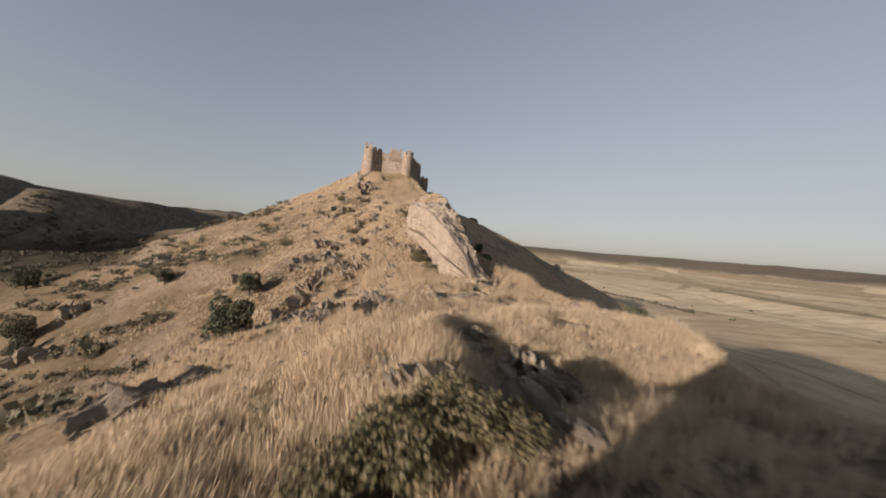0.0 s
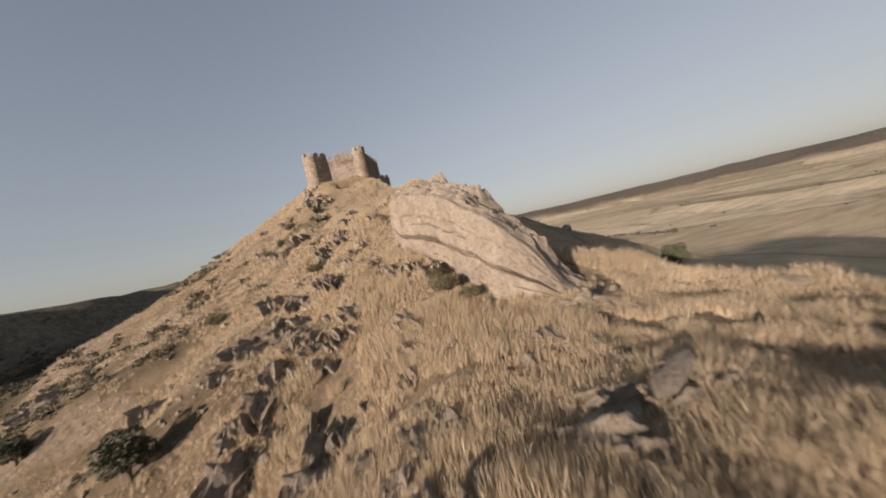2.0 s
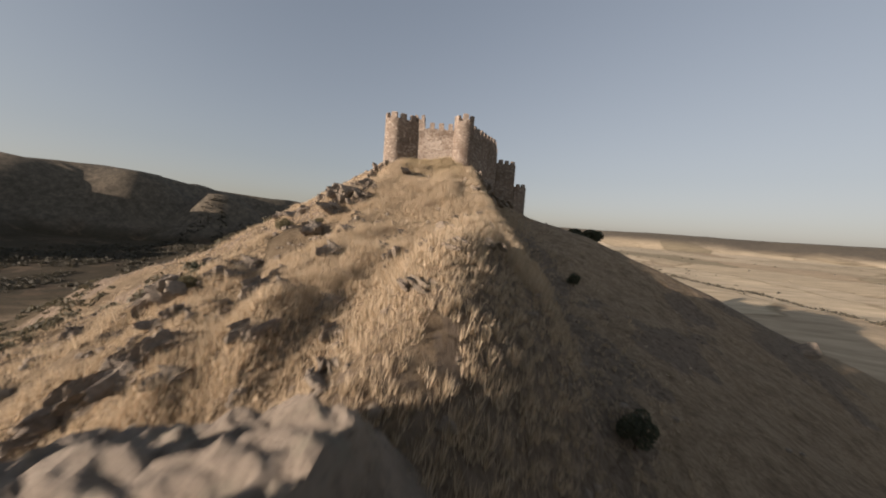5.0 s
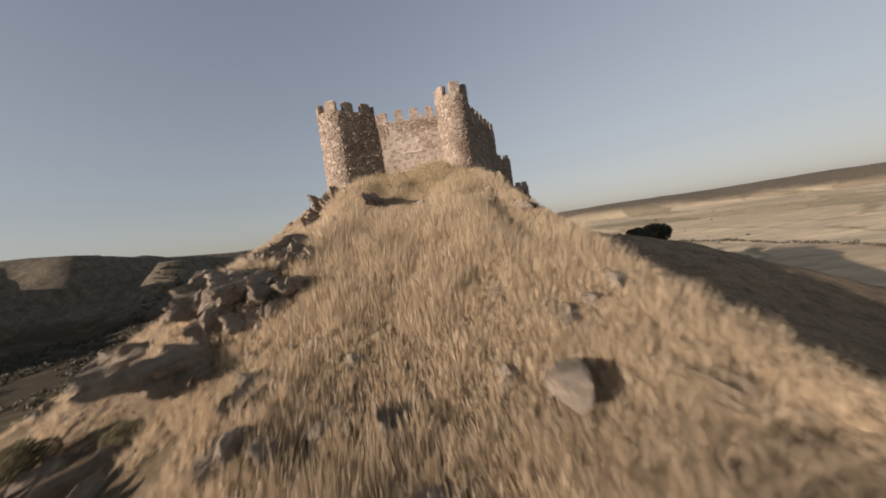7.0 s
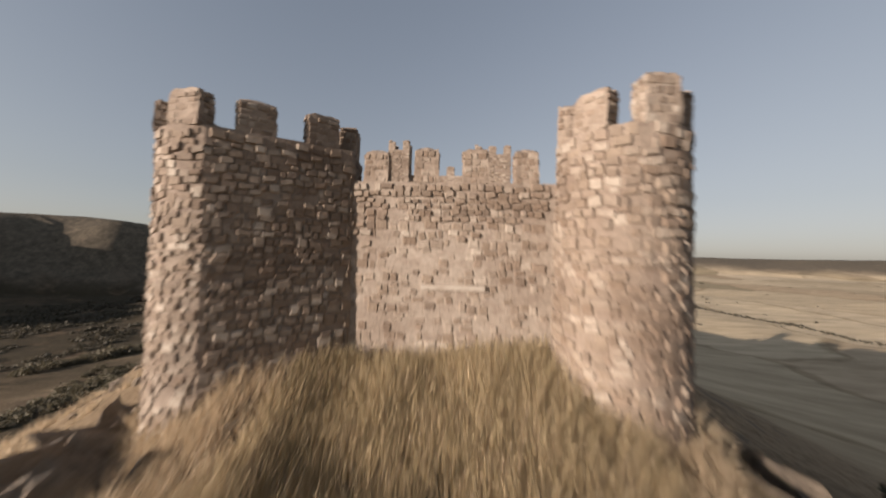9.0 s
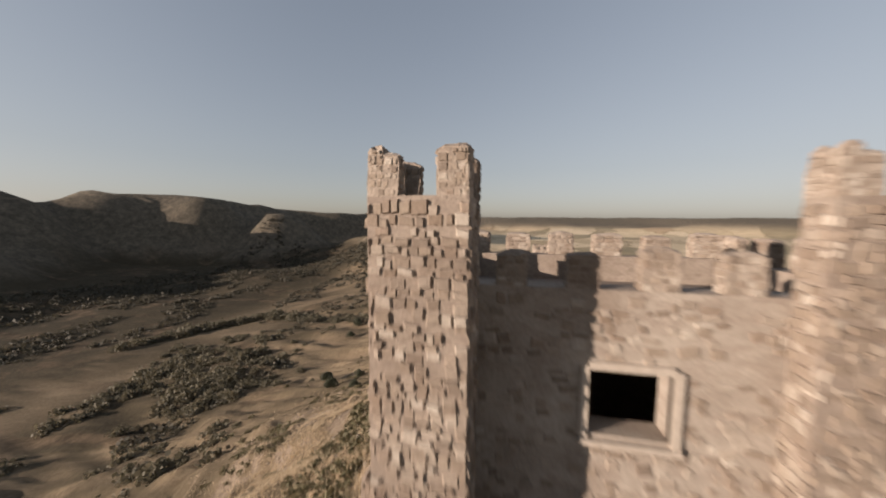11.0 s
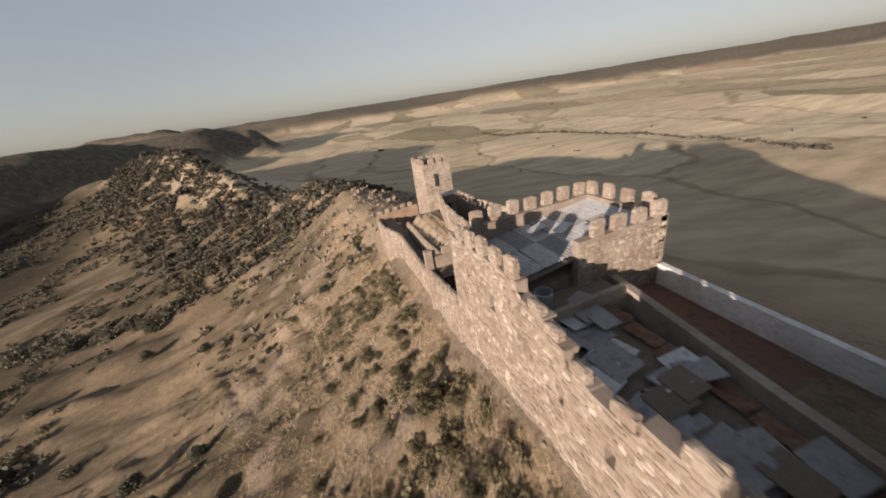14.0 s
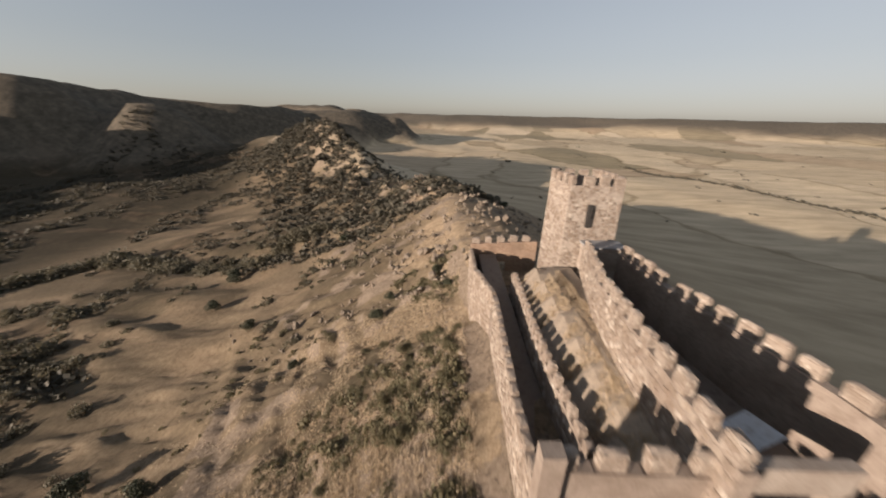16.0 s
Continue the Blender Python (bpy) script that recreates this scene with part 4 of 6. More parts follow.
# loose sheets, the palest ones round the open gap
for x, y, w, l, turn, m in ((-6.9, 48.3, 2.3, 1.7, 6, METAL), (-6.3, 47.0, 1.5, 1.2, -8, METAL), (-3.4, 49.3, 1.5, 3.0, 24, FIBRE), (-2.2, 48.6, 1.1, 2.6, 27, METAL), (-5.2, 52.4, 1.7, 1.1, -6, METAL),
                            (-6.6, 56.2, 2.8, 0.9, 8, FIBRE), (-4.3, 58.8, 3.2, 0.8, 12, METAL), (-3.0, 60.3, 2.6, 0.7, 16, METAL), (-6.8, 59.6, 1.9, 1.6, -4, FIBRE), (-1.6, 56.9, 0.9, 0.6, 40, METAL),
                            (-6.9, 45.6, 1.1, 0.8, 15, METAL), (-4.9, 49.9, 0.35, 3.0, 31, WOOD), (-4.1, 51.0, 0.3, 2.4, -52, WOOD)):
    flat_sheet(roof1, (x, y, zr + 0.22 + rng.uniform(0, 0.06)), w, l, rng.uniform(-1.5, 2.0), rng.uniform(-1.5, 1.5), turn, m)
for i in range(4):
    corrugated(roof1, (-7.6 + 2.25 * i, 41.6, zr - 0.12 - 0.02 * (i % 2)), 2.3, 7.5, 0.4, 0, rng.uniform(-0.4, 0.4), BLUE_SHEET, 0.3, 0.05)
roof2 = thing("terrace_roof", "raised corrugated roof with a brick edge", "roof", (6, 57, 9.8), "sheet roofs")
for i in range(5):
    corrugated(roof2, (2.55 + 1.42 * i, 52.0, zr + 0.5), 1.5, 10.7, 0.6, 0, 0, METAL if i % 2 else FIBRE, 0.36, 0.07)
edge = Soup()
edge.box(2.1, 2.5, 51.8, 62.3, zr - 1.0, zr + 0.58, lambda u, v, z: (u, v, z))
edge.box(2.5, 9.5, 51.8, 52.1, zr - 1.0, zr + 0.4, lambda u, v, z: (u, v, z))
part("brick_edge", edge.mesh("brick_edge"), BRICK, roof2)

roof5 = thing("lean_to_roof", "plain grey sheet roof leaning on the outer wall", "roof", (6, 45, 9.8), "sheet roofs")
for j in range(4):
    flat_sheet(roof5, (1.5 + 0.05 * (j % 2), 38.0 + 3.42 * j, zr + 0.34 + 0.03 * (j % 2)), 8.1, 3.46, 0, -6.6, 0, FIBRE, "sheet")
lath = Soup()
lath.box(1.55, 1.75, 38.0, 51.7, zr - 0.7, zr + 0.32, lambda u, v, z: (u, v, z))
part("eaves_beam", lath.mesh("eaves_beam"), WOOD, roof5)

# broken bricks and stones strewn over the dark sheets
for i in range(70):
    x, y = rng.gauss(-2.2, 1.9), rng.gauss(46.4, 1.7)
    if not (-7.2 < x < 1.2 and 42.2 < y < 49.0):
        continue
    k = rng.uniform(0.12, 0.42)
    br = Soup()
    br.box(-k, k, -0.5 * k, 0.6 * k, -0.06, 0.35 * k, lambda u, v, z: (u * (1 - 0.25 * (z > 0)) + 0.1 * v, v * (1 - 0.2 * (u > 0)), z))
    me = br.mesh("rubble_piece")
    me.materials.append(rng.choice([RUBBLE, BRICK, MORTAR]))
    ob = tagged(new("rubble_piece", me), "red-brown broken brick lying on dark sheets", "rubble", "roof rubble")
    ob.matrix_world = pose(x, y, zr - 0.04, rng.uniform(-6, 6), rng.uniform(-6, 6), rng.uniform(0, 360))

roof3 = thing("corrugated_roof", "sagging roof of grey corrugated sheets in the third block", "roof", (0, 87, 8.5), "sheet roofs")
for i in range(8):
    for j in range(2):
        x = -7.2 + i * 2.0
        up = 0.12 * (x + 7.2)
        corrugated(roof3, (x, 83.0 + j * 4.1, 6.9 + Z2 + up + rng.uniform(0, 0.06) + 0.03 * j), 2.05, 4.2, rng.uniform(-1, 1), -6.8 + rng.uniform(-1.0, 1.0), rng.uniform(-1.5, 1.5), METAL if (i + j) % 3 else FIBRE, 0.36, 0.075)
for x, y, t in ((1.0, 86.0, 24), (2.6, 84.6, -12), (-1.0, 88.2, 8)):
    flat_sheet(roof3, (x, y, 8.6 + Z2 + 0.12 * x - 0.35), 2.2, 1.1, 1, -7, t, METAL)
beam = Soup()
beam.box(-7.0, 0.2, 82.75, 82.98, 6.5 + Z2, 6.8 + Z2, lambda u, v, z: (u, v, z + 0.12 * (u + 7)))
part("eaves_beam", beam.mesh("eaves_beam"), WOOD, roof3)

roof4 = thing("fallen_roof", "collapsed sheet roofs of the ruined yard", "roof", (-4, 72, 3), "sheet roofs")
for i in range(40):
    x, y = rng.uniform(-7.4, -1.6), rng.uniform(64.4, 80.0)
    flat_sheet(roof4, (x, y, 4.55 + Z2 + rng.uniform(-0.45, 0.35)), rng.uniform(1.5, 2.6), rng.uniform(1.2, 2.6), rng.uniform(-6, 6), rng.uniform(-9, 7), rng.uniform(-18, 18), rng.choice([METAL, FIBRE, FIBRE, FIBRE, WOOD]))
for i in range(5):
    corrugated(roof4, (-1.3 + 0.2 * i, 66 + 2.8 * i, 4.2 + Z2), 1.4, 2.6, rng.uniform(-4, 4), rng.uniform(-4, 10), rng.uniform(-8, 8), RUST)
tank = thing("water_tank", "open zinc water tank among the ruined roofs", "tank", (-4.6, 81.4, 4.9 + Z2))
bm = bmesh.new()
for z, r in ((0, 0.75), (1.5, 0.75), (1.5, 0.69), (0.2, 0.69)):
    for k in range(24):
        bm.verts.new((r * math.cos(k * math.pi / 12), r * math.sin(k * math.pi / 12), z))
bm.verts.ensure_lookup_table()
for l in range(3):
    for k in range(24):
        bm.faces.new([bm.verts[l * 24 + k], bm.verts[l * 24 + (k + 1) % 24], bm.verts[l * 24 + 24 + (k + 1) % 24], bm.verts[l * 24 + 24 + k]])
bm.faces.new([bm.verts[72 + k] for k in range(24)])
part("drum", bm, TANK, tank, m=Matrix.Translation((-4.6, 81.4, 4.9 + Z2)))
slab("floor", "stone ledge behind the ruined yard", "floor", -7.5, 2.2, 80.7, 82.7, 1.5, 4.9 + Z2, EARTH)
curtain("low rendered wall across the ruined yard", [(-7.6, 80.2), (2.6, 80.2)], [5.3 + Z2, 5.4 + Z2], [0, 0], 0.5, merl=False, stones=False, mat=RENDER_OLD)

# ---- castle: gate yard, far ward and tower ----
curtain("low outer wall stepping down the ridge", [(-8.4, 92.3), (-7.6, 106.0)], [0.6 + Z2, -2.6 + Z2], [-13, -13], 0.6, 1.9, 1.1, 0.7, row=0.36)
curtain("low outer wall along the sunken lane", [(-7.3, 106.0), (-7.2, 114), (-6.6, 131), (-8.4, 140), (-8.3, 150)], [-3.4 + Z2, -4.2 + Z2, -5.0 + Z2, -5.6 + Z2, -6.4 + Z2], [-15, -15, -16, -18, -20], 0.6, 1.6, 1.0, 0.45, row=0.36)
gate = curtain("battlemented gate wall with a timber lean-to", [(-7.6, 106.2), (1.8, 106.2)], [0.1 + Z2, 0.0 + Z2], [-8, -8], 0.7, 2.3, 1.3, 1.2, row=0.4)
lint = Soup()
lint.box(1.8, 8.4, 106.2, 106.9, -2.0 + Z2, -0.2 + Z2, lambda u, v, z: (u, v, z))
part("lintel", lint.mesh("lintel"), RENDER_OLD, gate)
jamb = Soup()
jamb.box(7.6, 8.4, 106.3, 106.85, -8, -1.9 + Z2, lambda u, v, z: (u, v, z))
jamb.box(-7.9, -6.8, 105.2, 106.1, -9, 1.4 + Z2, lambda u, v, z: (u, v, z))
part("pier", jamb.mesh("pier"), MORTAR, gate)
lean = thing("lean_to", "open timber lean-to with a plank roof against the gate wall", "shelter", (-4, 104, -7))
for i in range(9):
    s = Soup()
    s.box(-6.2, -1.9, 0, 0.32, 0, 0.05, lambda u, v, z: (u, v, z))
    part("plank", s.mesh("plank"), WOOD, lean, m=pose(0, 103.3 + 0.31 * i, -2.6 + Z2 + 0.1 * i, 16, rng.uniform(-1, 1), rng.uniform(-0.5, 0.5)))
for x in (-5.9, -4.0, -2.1):
    s = Soup()
    s.box(x - 0.08, x + 0.08, 103.5, 103.66, -7.5, -2.55 + Z2, lambda u, v, z: (u, v, z))
    part("post", s.mesh("post"), WOOD, lean)
curtain("battlemented inner wall of the far ward", [(0.2, 104.5), (0.9, 114.6), (2.0, 123), (5.2, 135)], [1.8 + Z2, 1.8 + Z2, 1.2 + Z2, 0.6 + Z2], [-9, -10, -11, -12], 0.8, 2.0, 1.15, 1.2, row=0.36)
curtain("merloned terrace wall beside the sunken lane", [(-3.6, 107.2), (-3.7, 122), (-3.0, 138)], [-3.6 + Z2, -4.2 + Z2, -5.2 + Z2], [-10, -10, -13], 0.5, 1.5, 0.85, 0.9, row=0.4)
curtain("long battlemented wall above the fields", [(9.9, 133.5), (10.3, 124), (12.2, 111), (12.4, 107)], [0.2 + Z2, 0.2 + Z2, 0.3 + Z2, 0.3 + Z2], [-9, -9, -9, -9], 0.8, 2.1, 1.4, 1.2, row=0.4)
s = Soup()
for k in range(24):
    y = 107.2 + 28.6 * k / 23
    for x, z in ((-3.1, -5.2), (-2.0, -4.5 + 0.3 * math.sin(k * 1.3)), (-0.6, -3.0 + 0.35 * math.sin(k * 2.1)), (0.8, -1.9 - 0.05 * k), (2.6 + 0.08 * k, -1.7 - 0.06 * k)):
        s.v.append((x, y, z + Z2))
for k in range(23):
    for i in range(4):
        a = k * 5 + i
        s.f.append((a, a + 1, a + 6, a + 5))
def bank_z(x, y):
    k = (y - 107.2) / 28.6 * 23
    return np.interp(x, (-3.1, -2.0, -0.6, 0.8, 2.6), (-5.2, -4.5, -3.0, -1.9, -1.7)) - 0.05 * k * (x > 0.4) + Z2 - 0.1


bank = s.mesh("floor")
bank.materials.append(plain("dry_bank", [(0.17, 0.132, 0.096), (0.27, 0.216, 0.160), (0.22, 0.172, 0.125)], 0.95, 2.5, 0, 0.9, 0.15))
tagged(new("floor", bank), "dry grassy earth bank inside the far ward", "floor", kind="structure")
slab("floor", "bare earth floor of the far ward", "floor", 1.6, 11.2, 107.0, 136, -8.6, -5.0 + Z2, EARTH)
slab("floor", "dark earth floor of the gate yard", "floor", -7.6, 9.2, 93.2, 106.1, -8, -6.4 + Z2, EARTH)
slab("floor", "trodden earth floor of the sunken lane", "floor", -6.7, -3.8, 106.95, 150, -12, -7.0 + Z2, EARTH)

tower = thing("square_tower", "tall square tower of pale stone with a dark doorway", "tower", (5.8, 138, -6))
tp = [(9.9, 137.0), (3.1, 137.0), (2.6, 144.2), (9.9, 144.2)]
shell = ring(tp, -12, 7.8 + Z2, 0.8, 0.02)
tower_shell = part("shell", shell.mesh("shell"), RENDER_OLD, tower)
stones_on(tower, tp, True, const(-9), const(7.8 + Z2), 0, row=0.3, batter=0.02, fill=0.6, proud=0.04)
for a, b in zip(tp, tp[1:] + tp[:1]):
    merlon_row(tower, a, b, 7.8 + Z2, 7.8 + Z2, 1.95, 1.2, 0.6, 1.3)
# doorway as a solid box, the opening's shade put into its near-black colour
s = Soup()
s.box(5.6, 6.15, 136.5, 136.9, 2.4 + Z2, 5.4 + Z2, lambda u, v, z: (u, v, z))
DOOR_SHADE = plain("painted_door_shade", [(0.02, 0.017, 0.014), (0.035, 0.03, 0.025)], 1.0, 3)
part("doorway", s.mesh("doorway"), DOOR_SHADE, tower_shell, "narrow doorway with its shade painted near-black")
annex = thing("annex", "small rendered annex with a doorway at the tower's foot", "outbuilding", (8, 134, -5))
annex_shell = part("shell", panel((10.2, 134.2), (5.6, 134.2), -9, 0.4 + Z2, 2.7, [(2.2, 3.3, -6, -1.6 + Z2)]).mesh("shell"), RENDER_OLD, annex)
s = Soup()
s.box(5.3, 10.4, 133.9, 136.8, 0.4 + Z2, 0.6 + Z2, lambda u, v, z: (u, v, z))
part("roof_slab", s.mesh("roof_slab"), FIBRE, annex)
barb = curtain("red brick and stone gatehouse at the end of the lane", [(-8.2, 150.2), (3.4, 150.2)], [-5.2 + Z2, -4.4 + Z2], [-16, -16], 0.8, 2.2, 1.2, 1.2, stones=False, mat=BRICK, holes={0: [(4.6, 6.4, -12, -8.4 + Z2)]})
blue = thing("tarpaulin_shed", "small shed under a pale tarpaulin in the far ward", "shed", (5.8, 110, -4))
flat_sheet(blue, (4.2, 109.0, -3.2 + Z2), 2.2, 2.6, 18, 20, 25, TARP)
flat_sheet(blue, (5.9, 108.9, -2.7 + Z2), 2.4, 2.4, -10, -22, 12, METAL)
s = Soup()
s.box(4.4, 7.2, 109.2, 111.0, -6, -3.3 + Z2, lambda u, v, z: (u, v, z))
part("shell", s.mesh("shell"), RENDER_OLD, blue)


# ---- rocks ----
def rock_mesh(seed, stretch=(1, 1, 1)):
    r = random.Random(seed)
    bm = bmesh.new()
    bmesh.ops.create_icosphere(bm, subdivisions=3, radius=0.5)
    cuts = []
    for _ in range(15):
        n = Vector((r.uniform(-1, 1), r.uniform(-1, 1), r.uniform(-0.7, 1))).normalized()
        cuts.append((n, r.uniform(0.2, 0.40)))
    off = Vector((r.uniform(0, 50),) * 3)
    for v in bm.verts:
        p = v.co.copy()
        for n, d in cuts:
            k = p.dot(n) - d
            if k > 0:
                p -= n * k
        p *= 1 + 0.07 * noise.fractal(p * 5 + off, 0.8, 2.0, 4) + 0.10 * abs(noise.noise(Vector((p.x * 3, p.y * 3, p.z * 11)) + off))
        v.co = Vector((p.x * stretch[0], p.y * stretch[1], p.z * stretch[2])) * 1.25
    me = bpy.data.meshes.new("rock")
    bm.to_mesh(me)
    bm.free()
    me.materials.append(ROCK)
    return me


ROCKS = [rock_mesh(200 + i) for i in range(8)]
FINS = [rock_mesh(240 + i, (0.5, 1.0, 1.0)) for i in range(6)]


def rock(x, y, size, fin=False, turn=None, lean=None, sink=0.25, label="tan weathered rock standing out of dry grass"):
    z = gz(x, y)
    me = rng.choice(FINS if fin else ROCKS)
    ob = new("rock", me)
    sx, sy, sz = (size * rng.uniform(0.75, 1.3), size * rng.uniform(0.75, 1.3), size * rng.uniform(0.6, 1.15))
    ob.matrix_basis = pose(x, y, z + sz * (0.5 - sink) * 0.7, rng.uniform(-20, 20), lean if lean is not None else rng.uniform(-25, 25), turn if turn is not None else rng.uniform(0, 360)) @ Matrix.Diagonal((sx, sy, sz, 1))
    return tagged(ob, label, "rock", "rocks on the ridge")


def block_mesh(seed):
    """One sharp broken leaf of bedrock."""
    r = random.Random(seed)
    bm = bmesh.new()
    bmesh.ops.create_icosphere(bm, subdivisions=3, radius=0.5)
    cuts = [(Vector((r.uniform(-1, 1), r.uniform(-1, 1), r.uniform(-0.4, 1))).normalized(), r.uniform(0.16, 0.36)) for _ in range(11)]
    off = Vector((r.uniform(0, 90), r.uniform(0, 90), r.uniform(0, 90)))
    for v in bm.verts:
        p = v.co.copy()
        for a, d in cuts:
            e = p.dot(a) - d
            if e > 0:
                p -= a * e
        v.co = p * 1.4 * (1 + 0.30 * noise.fractal(p * 4 + off, 0.6, 2.1, 4))
    me = bpy.data.meshes.new("block")
    bm.to_mesh(me)
    bm.free()
    me.materials.append(ROCK)
    return me


BLOCKS = [block_mesh(300 + i) for i in range(14)]


def outcrop_thing(seed):
    """Bedrock that stands out as a row of leaning leaves, about one metre across."""
    r = random.Random(seed)
    e = thing("rock_outcrop", "jagged grey-tan rock outcrop split into leaning leaves", "rock", group="rocks on the ridge")
    for k in range(9):
        cx, cy = -0.42 + 0.84 * k / 8 + r.uniform(-0.06, 0.06), r.uniform(-0.4, 0.4)
        w, l, h = r.uniform(0.12, 0.3), r.uniform(0.4, 0.85), r.uniform(0.5, 1.25) * (1 - 0.9 * abs(cx))
        part("block", r.choice(BLOCKS), None, e, m=pose(cx, cy, h * 0.22 - 0.12, r.uniform(-16, 16), r.uniform(-22, 6), r.uniform(-20, 20)) @ Matrix.Diagonal((w, l, h, 1)))
    return e


KINDS = [outcrop_thing(320 + i) for i in range(5)]
UNUSED = list(KINDS)


def outcrop(x, y, length, width, height, turn):
    m = pose(x, y, gz(x, y) - 0.02, rng.uniform(-10, 10), rng.uniform(-18, 0), turn)
    if UNUSED:
        e = UNUSED.pop()
        e.matrix_basis = m
    else:
        e = copy_thing(rng.choice(KINDS), m)
    e.scale = (width, length, height)
    return e


rng.seed(41)
count = 0
while count < 125:
    y = rng.uniform(-94, -16)
    d = (2.6 if y < -52 else 7.5) + abs(rng.gauss(0, 1)) * 8.0
    x = float(np.interp(y, CREST_Y, CREST_X)) - d
    if vnoise(np.array([x / 7.0]), np.array([y / 9.0]), 77)[0] > 0.0 or rng.random() < 0.12:
        big = rng.uniform(0.7, 1.35) * (1.4 if rng.random() < 0.15 else 1)
        outcrop(x, y, 1.9 * big, 1.7 * big, rng.uniform(0.65, 1.1) * big, rng.uniform(-40, 5))
        count += 1
for x, y, k, a in ((1.0, -49.6, 1.3, 20), (3.4, -47.2, 1.2, 35), (4.6, -44.6, 1.1, 20), (3.4, -41.6, 1.3, 15), (4.6, -39.6, 1.4, 25), (2.2, -40.4, 1.0, -10), (0.2, -46.0, 1.2, -20), (-1.4, -43.0, 1.3, -25), (6.2, -42.5, 1.2, 20), (-3.0, -47.0, 1.2, -20), (-2.2, -39.8, 1.1, -15)):
    outcrop(x, y, 1.5 * k, 1.2 * k, 0.6 * k, a)
# the rocks that stand out along the crest: x, y, size, turn
for x, y, k, a in ((-9.3, -95.9, 1.1, -20), (-8.6, -98.4, 1.2, 10), (-5.1, -92.2, 1.2, 30), (-4.2, -95.6, 1.2, -30), (-4.6, -97.8, 1.3, 20), (-7.2, -100.2, 1.7, -10), (-6.4, -98.6, 1.3, 5), (-2.0, -75.6, 1.0, 10), (-5.0, -81.7, 1.1, 60), (-3.2, -81.2, 1.2, 70), (-1.3, -81.3, 1.1, 80), (1.9, -73.8, 1.2, 50), (3.2, -73.0, 1.0, 20)):
    outcrop(x, y, 2.0 * k, 1.7 * k, 1.05 * k, a)
for x, y, k, a in ((-16, -73.3, 1.4, -20), (-15.1, -71.4, 1.3, -30), (-14, -68.4, 1.5, -15), (-11, -67.4, 1.0, -25), (-9.6, -66.1, 1.1, -10), (-15.2, -61.5, 1.2, -30), (-14.7, -53.6, 1.4, -20), (-9.4, -58.4, 1.1, -10), (-16.5, -59.7, 1.3, -35), (-24.9, -54, 1.4, -20), (-12.5, -56.5, 1.2, -20), (-9, -64.3, 1.0, 0), (-13, -65.9, 1.2, -30), (-5.3, -51.5, 1.3, -5), (-9.2, -47.3, 1.5, -30), (-6.8, -47.0, 1.2, -15), (-44.7, -32.2, 2.6, -30), (-47, -48, 1.7, 0), (-44, -58, 2.0, -20)):
    outcrop(x, y, 2.0 * k, 1.6 * k, 1.15 * k, a)
for x, y, k, a in ((-1.2, -31.9, 1.3, -20), (6.3, -28.9, 1.2, 20), (6.0, -33.4, 1.5, 15), (4.6, -37.3, 1.5, 25), (6.8, -36.8, 1.4, 20), (0.9, -36.9, 1.3, -15), (-0.6, -35.2, 1.2, -10), (-3.9, -36.3, 1.4, -30), (-8, -22.8, 1.4, -25), (-5.2, -26.9, 1.2, -20), (-6.3, -18.7, 1.3, -15), (-6.4, -22.4, 1.2, -20), (-8.2, -24.6, 1.3, -20), (-4.6, -28.4, 1.1, -15), (-1.3, -28.2, 0.8, 10), (-0.4, -30.2, 0.9, 0), (5.1, -11.4, 0.9, 25), (6.4, -15.4, 1.1, 20), (8.3, -5.6, 1.5, 10), (7.6, -9.0, 1.3, 20), (9.2, -1.4, 1.3, 10), (-9.2, -6.2, 1.4, 0), (-7.8, -5.4, 1.0, -15), (-8.6, -8.2, 1.1, -20)):
    outcrop(x, y, 1.7 * k, 1.35 * k, 0.8 * k, a)
for x, y, k, a in ((-8.4, -4.9, 2.0, -10), (-9.6, -3.6, 1.9, 5), (-6.9, -6.2, 1.7, -25), (-8.9, -7.4, 1.8, -20), (6.9, -4.6, 1.9, 20), (8.6, -3.4, 2.1, 10), (7.6, -6.8, 1.8, 25), (10.4, -0.8, 2.2, 10), (12.4, 2.4, 2.2, 0), (9.6, -7.6, 1.7, 30)):
    outcrop(x, y, 1.7 * k, 1.5 * k, 1.0 * k, a)
for x, y, l, w, h, a in ((-3.0, -10.6, 4.4, 0.9, 1.1, -12), (-3.7, -7.4, 2.4, 1.0, 1.2, -8), (-6.9, -16.6, 4.4, 1.2, 0.8, -14), (-7.6, -20.4, 4.2, 1.3, 0.95, -16), (-8.4, -24.0, 4.4, 1.4, 1.0, -18), (-6.2, -19.0, 3.0, 1.1, 0.8, -14), (-9.4, -27.2, 3.6, 1.3, 0.9, -18), (4.6, -12.6, 2.6, 0.8, 0.8, 14)):
    outcrop(x, y, l, w, h, a)
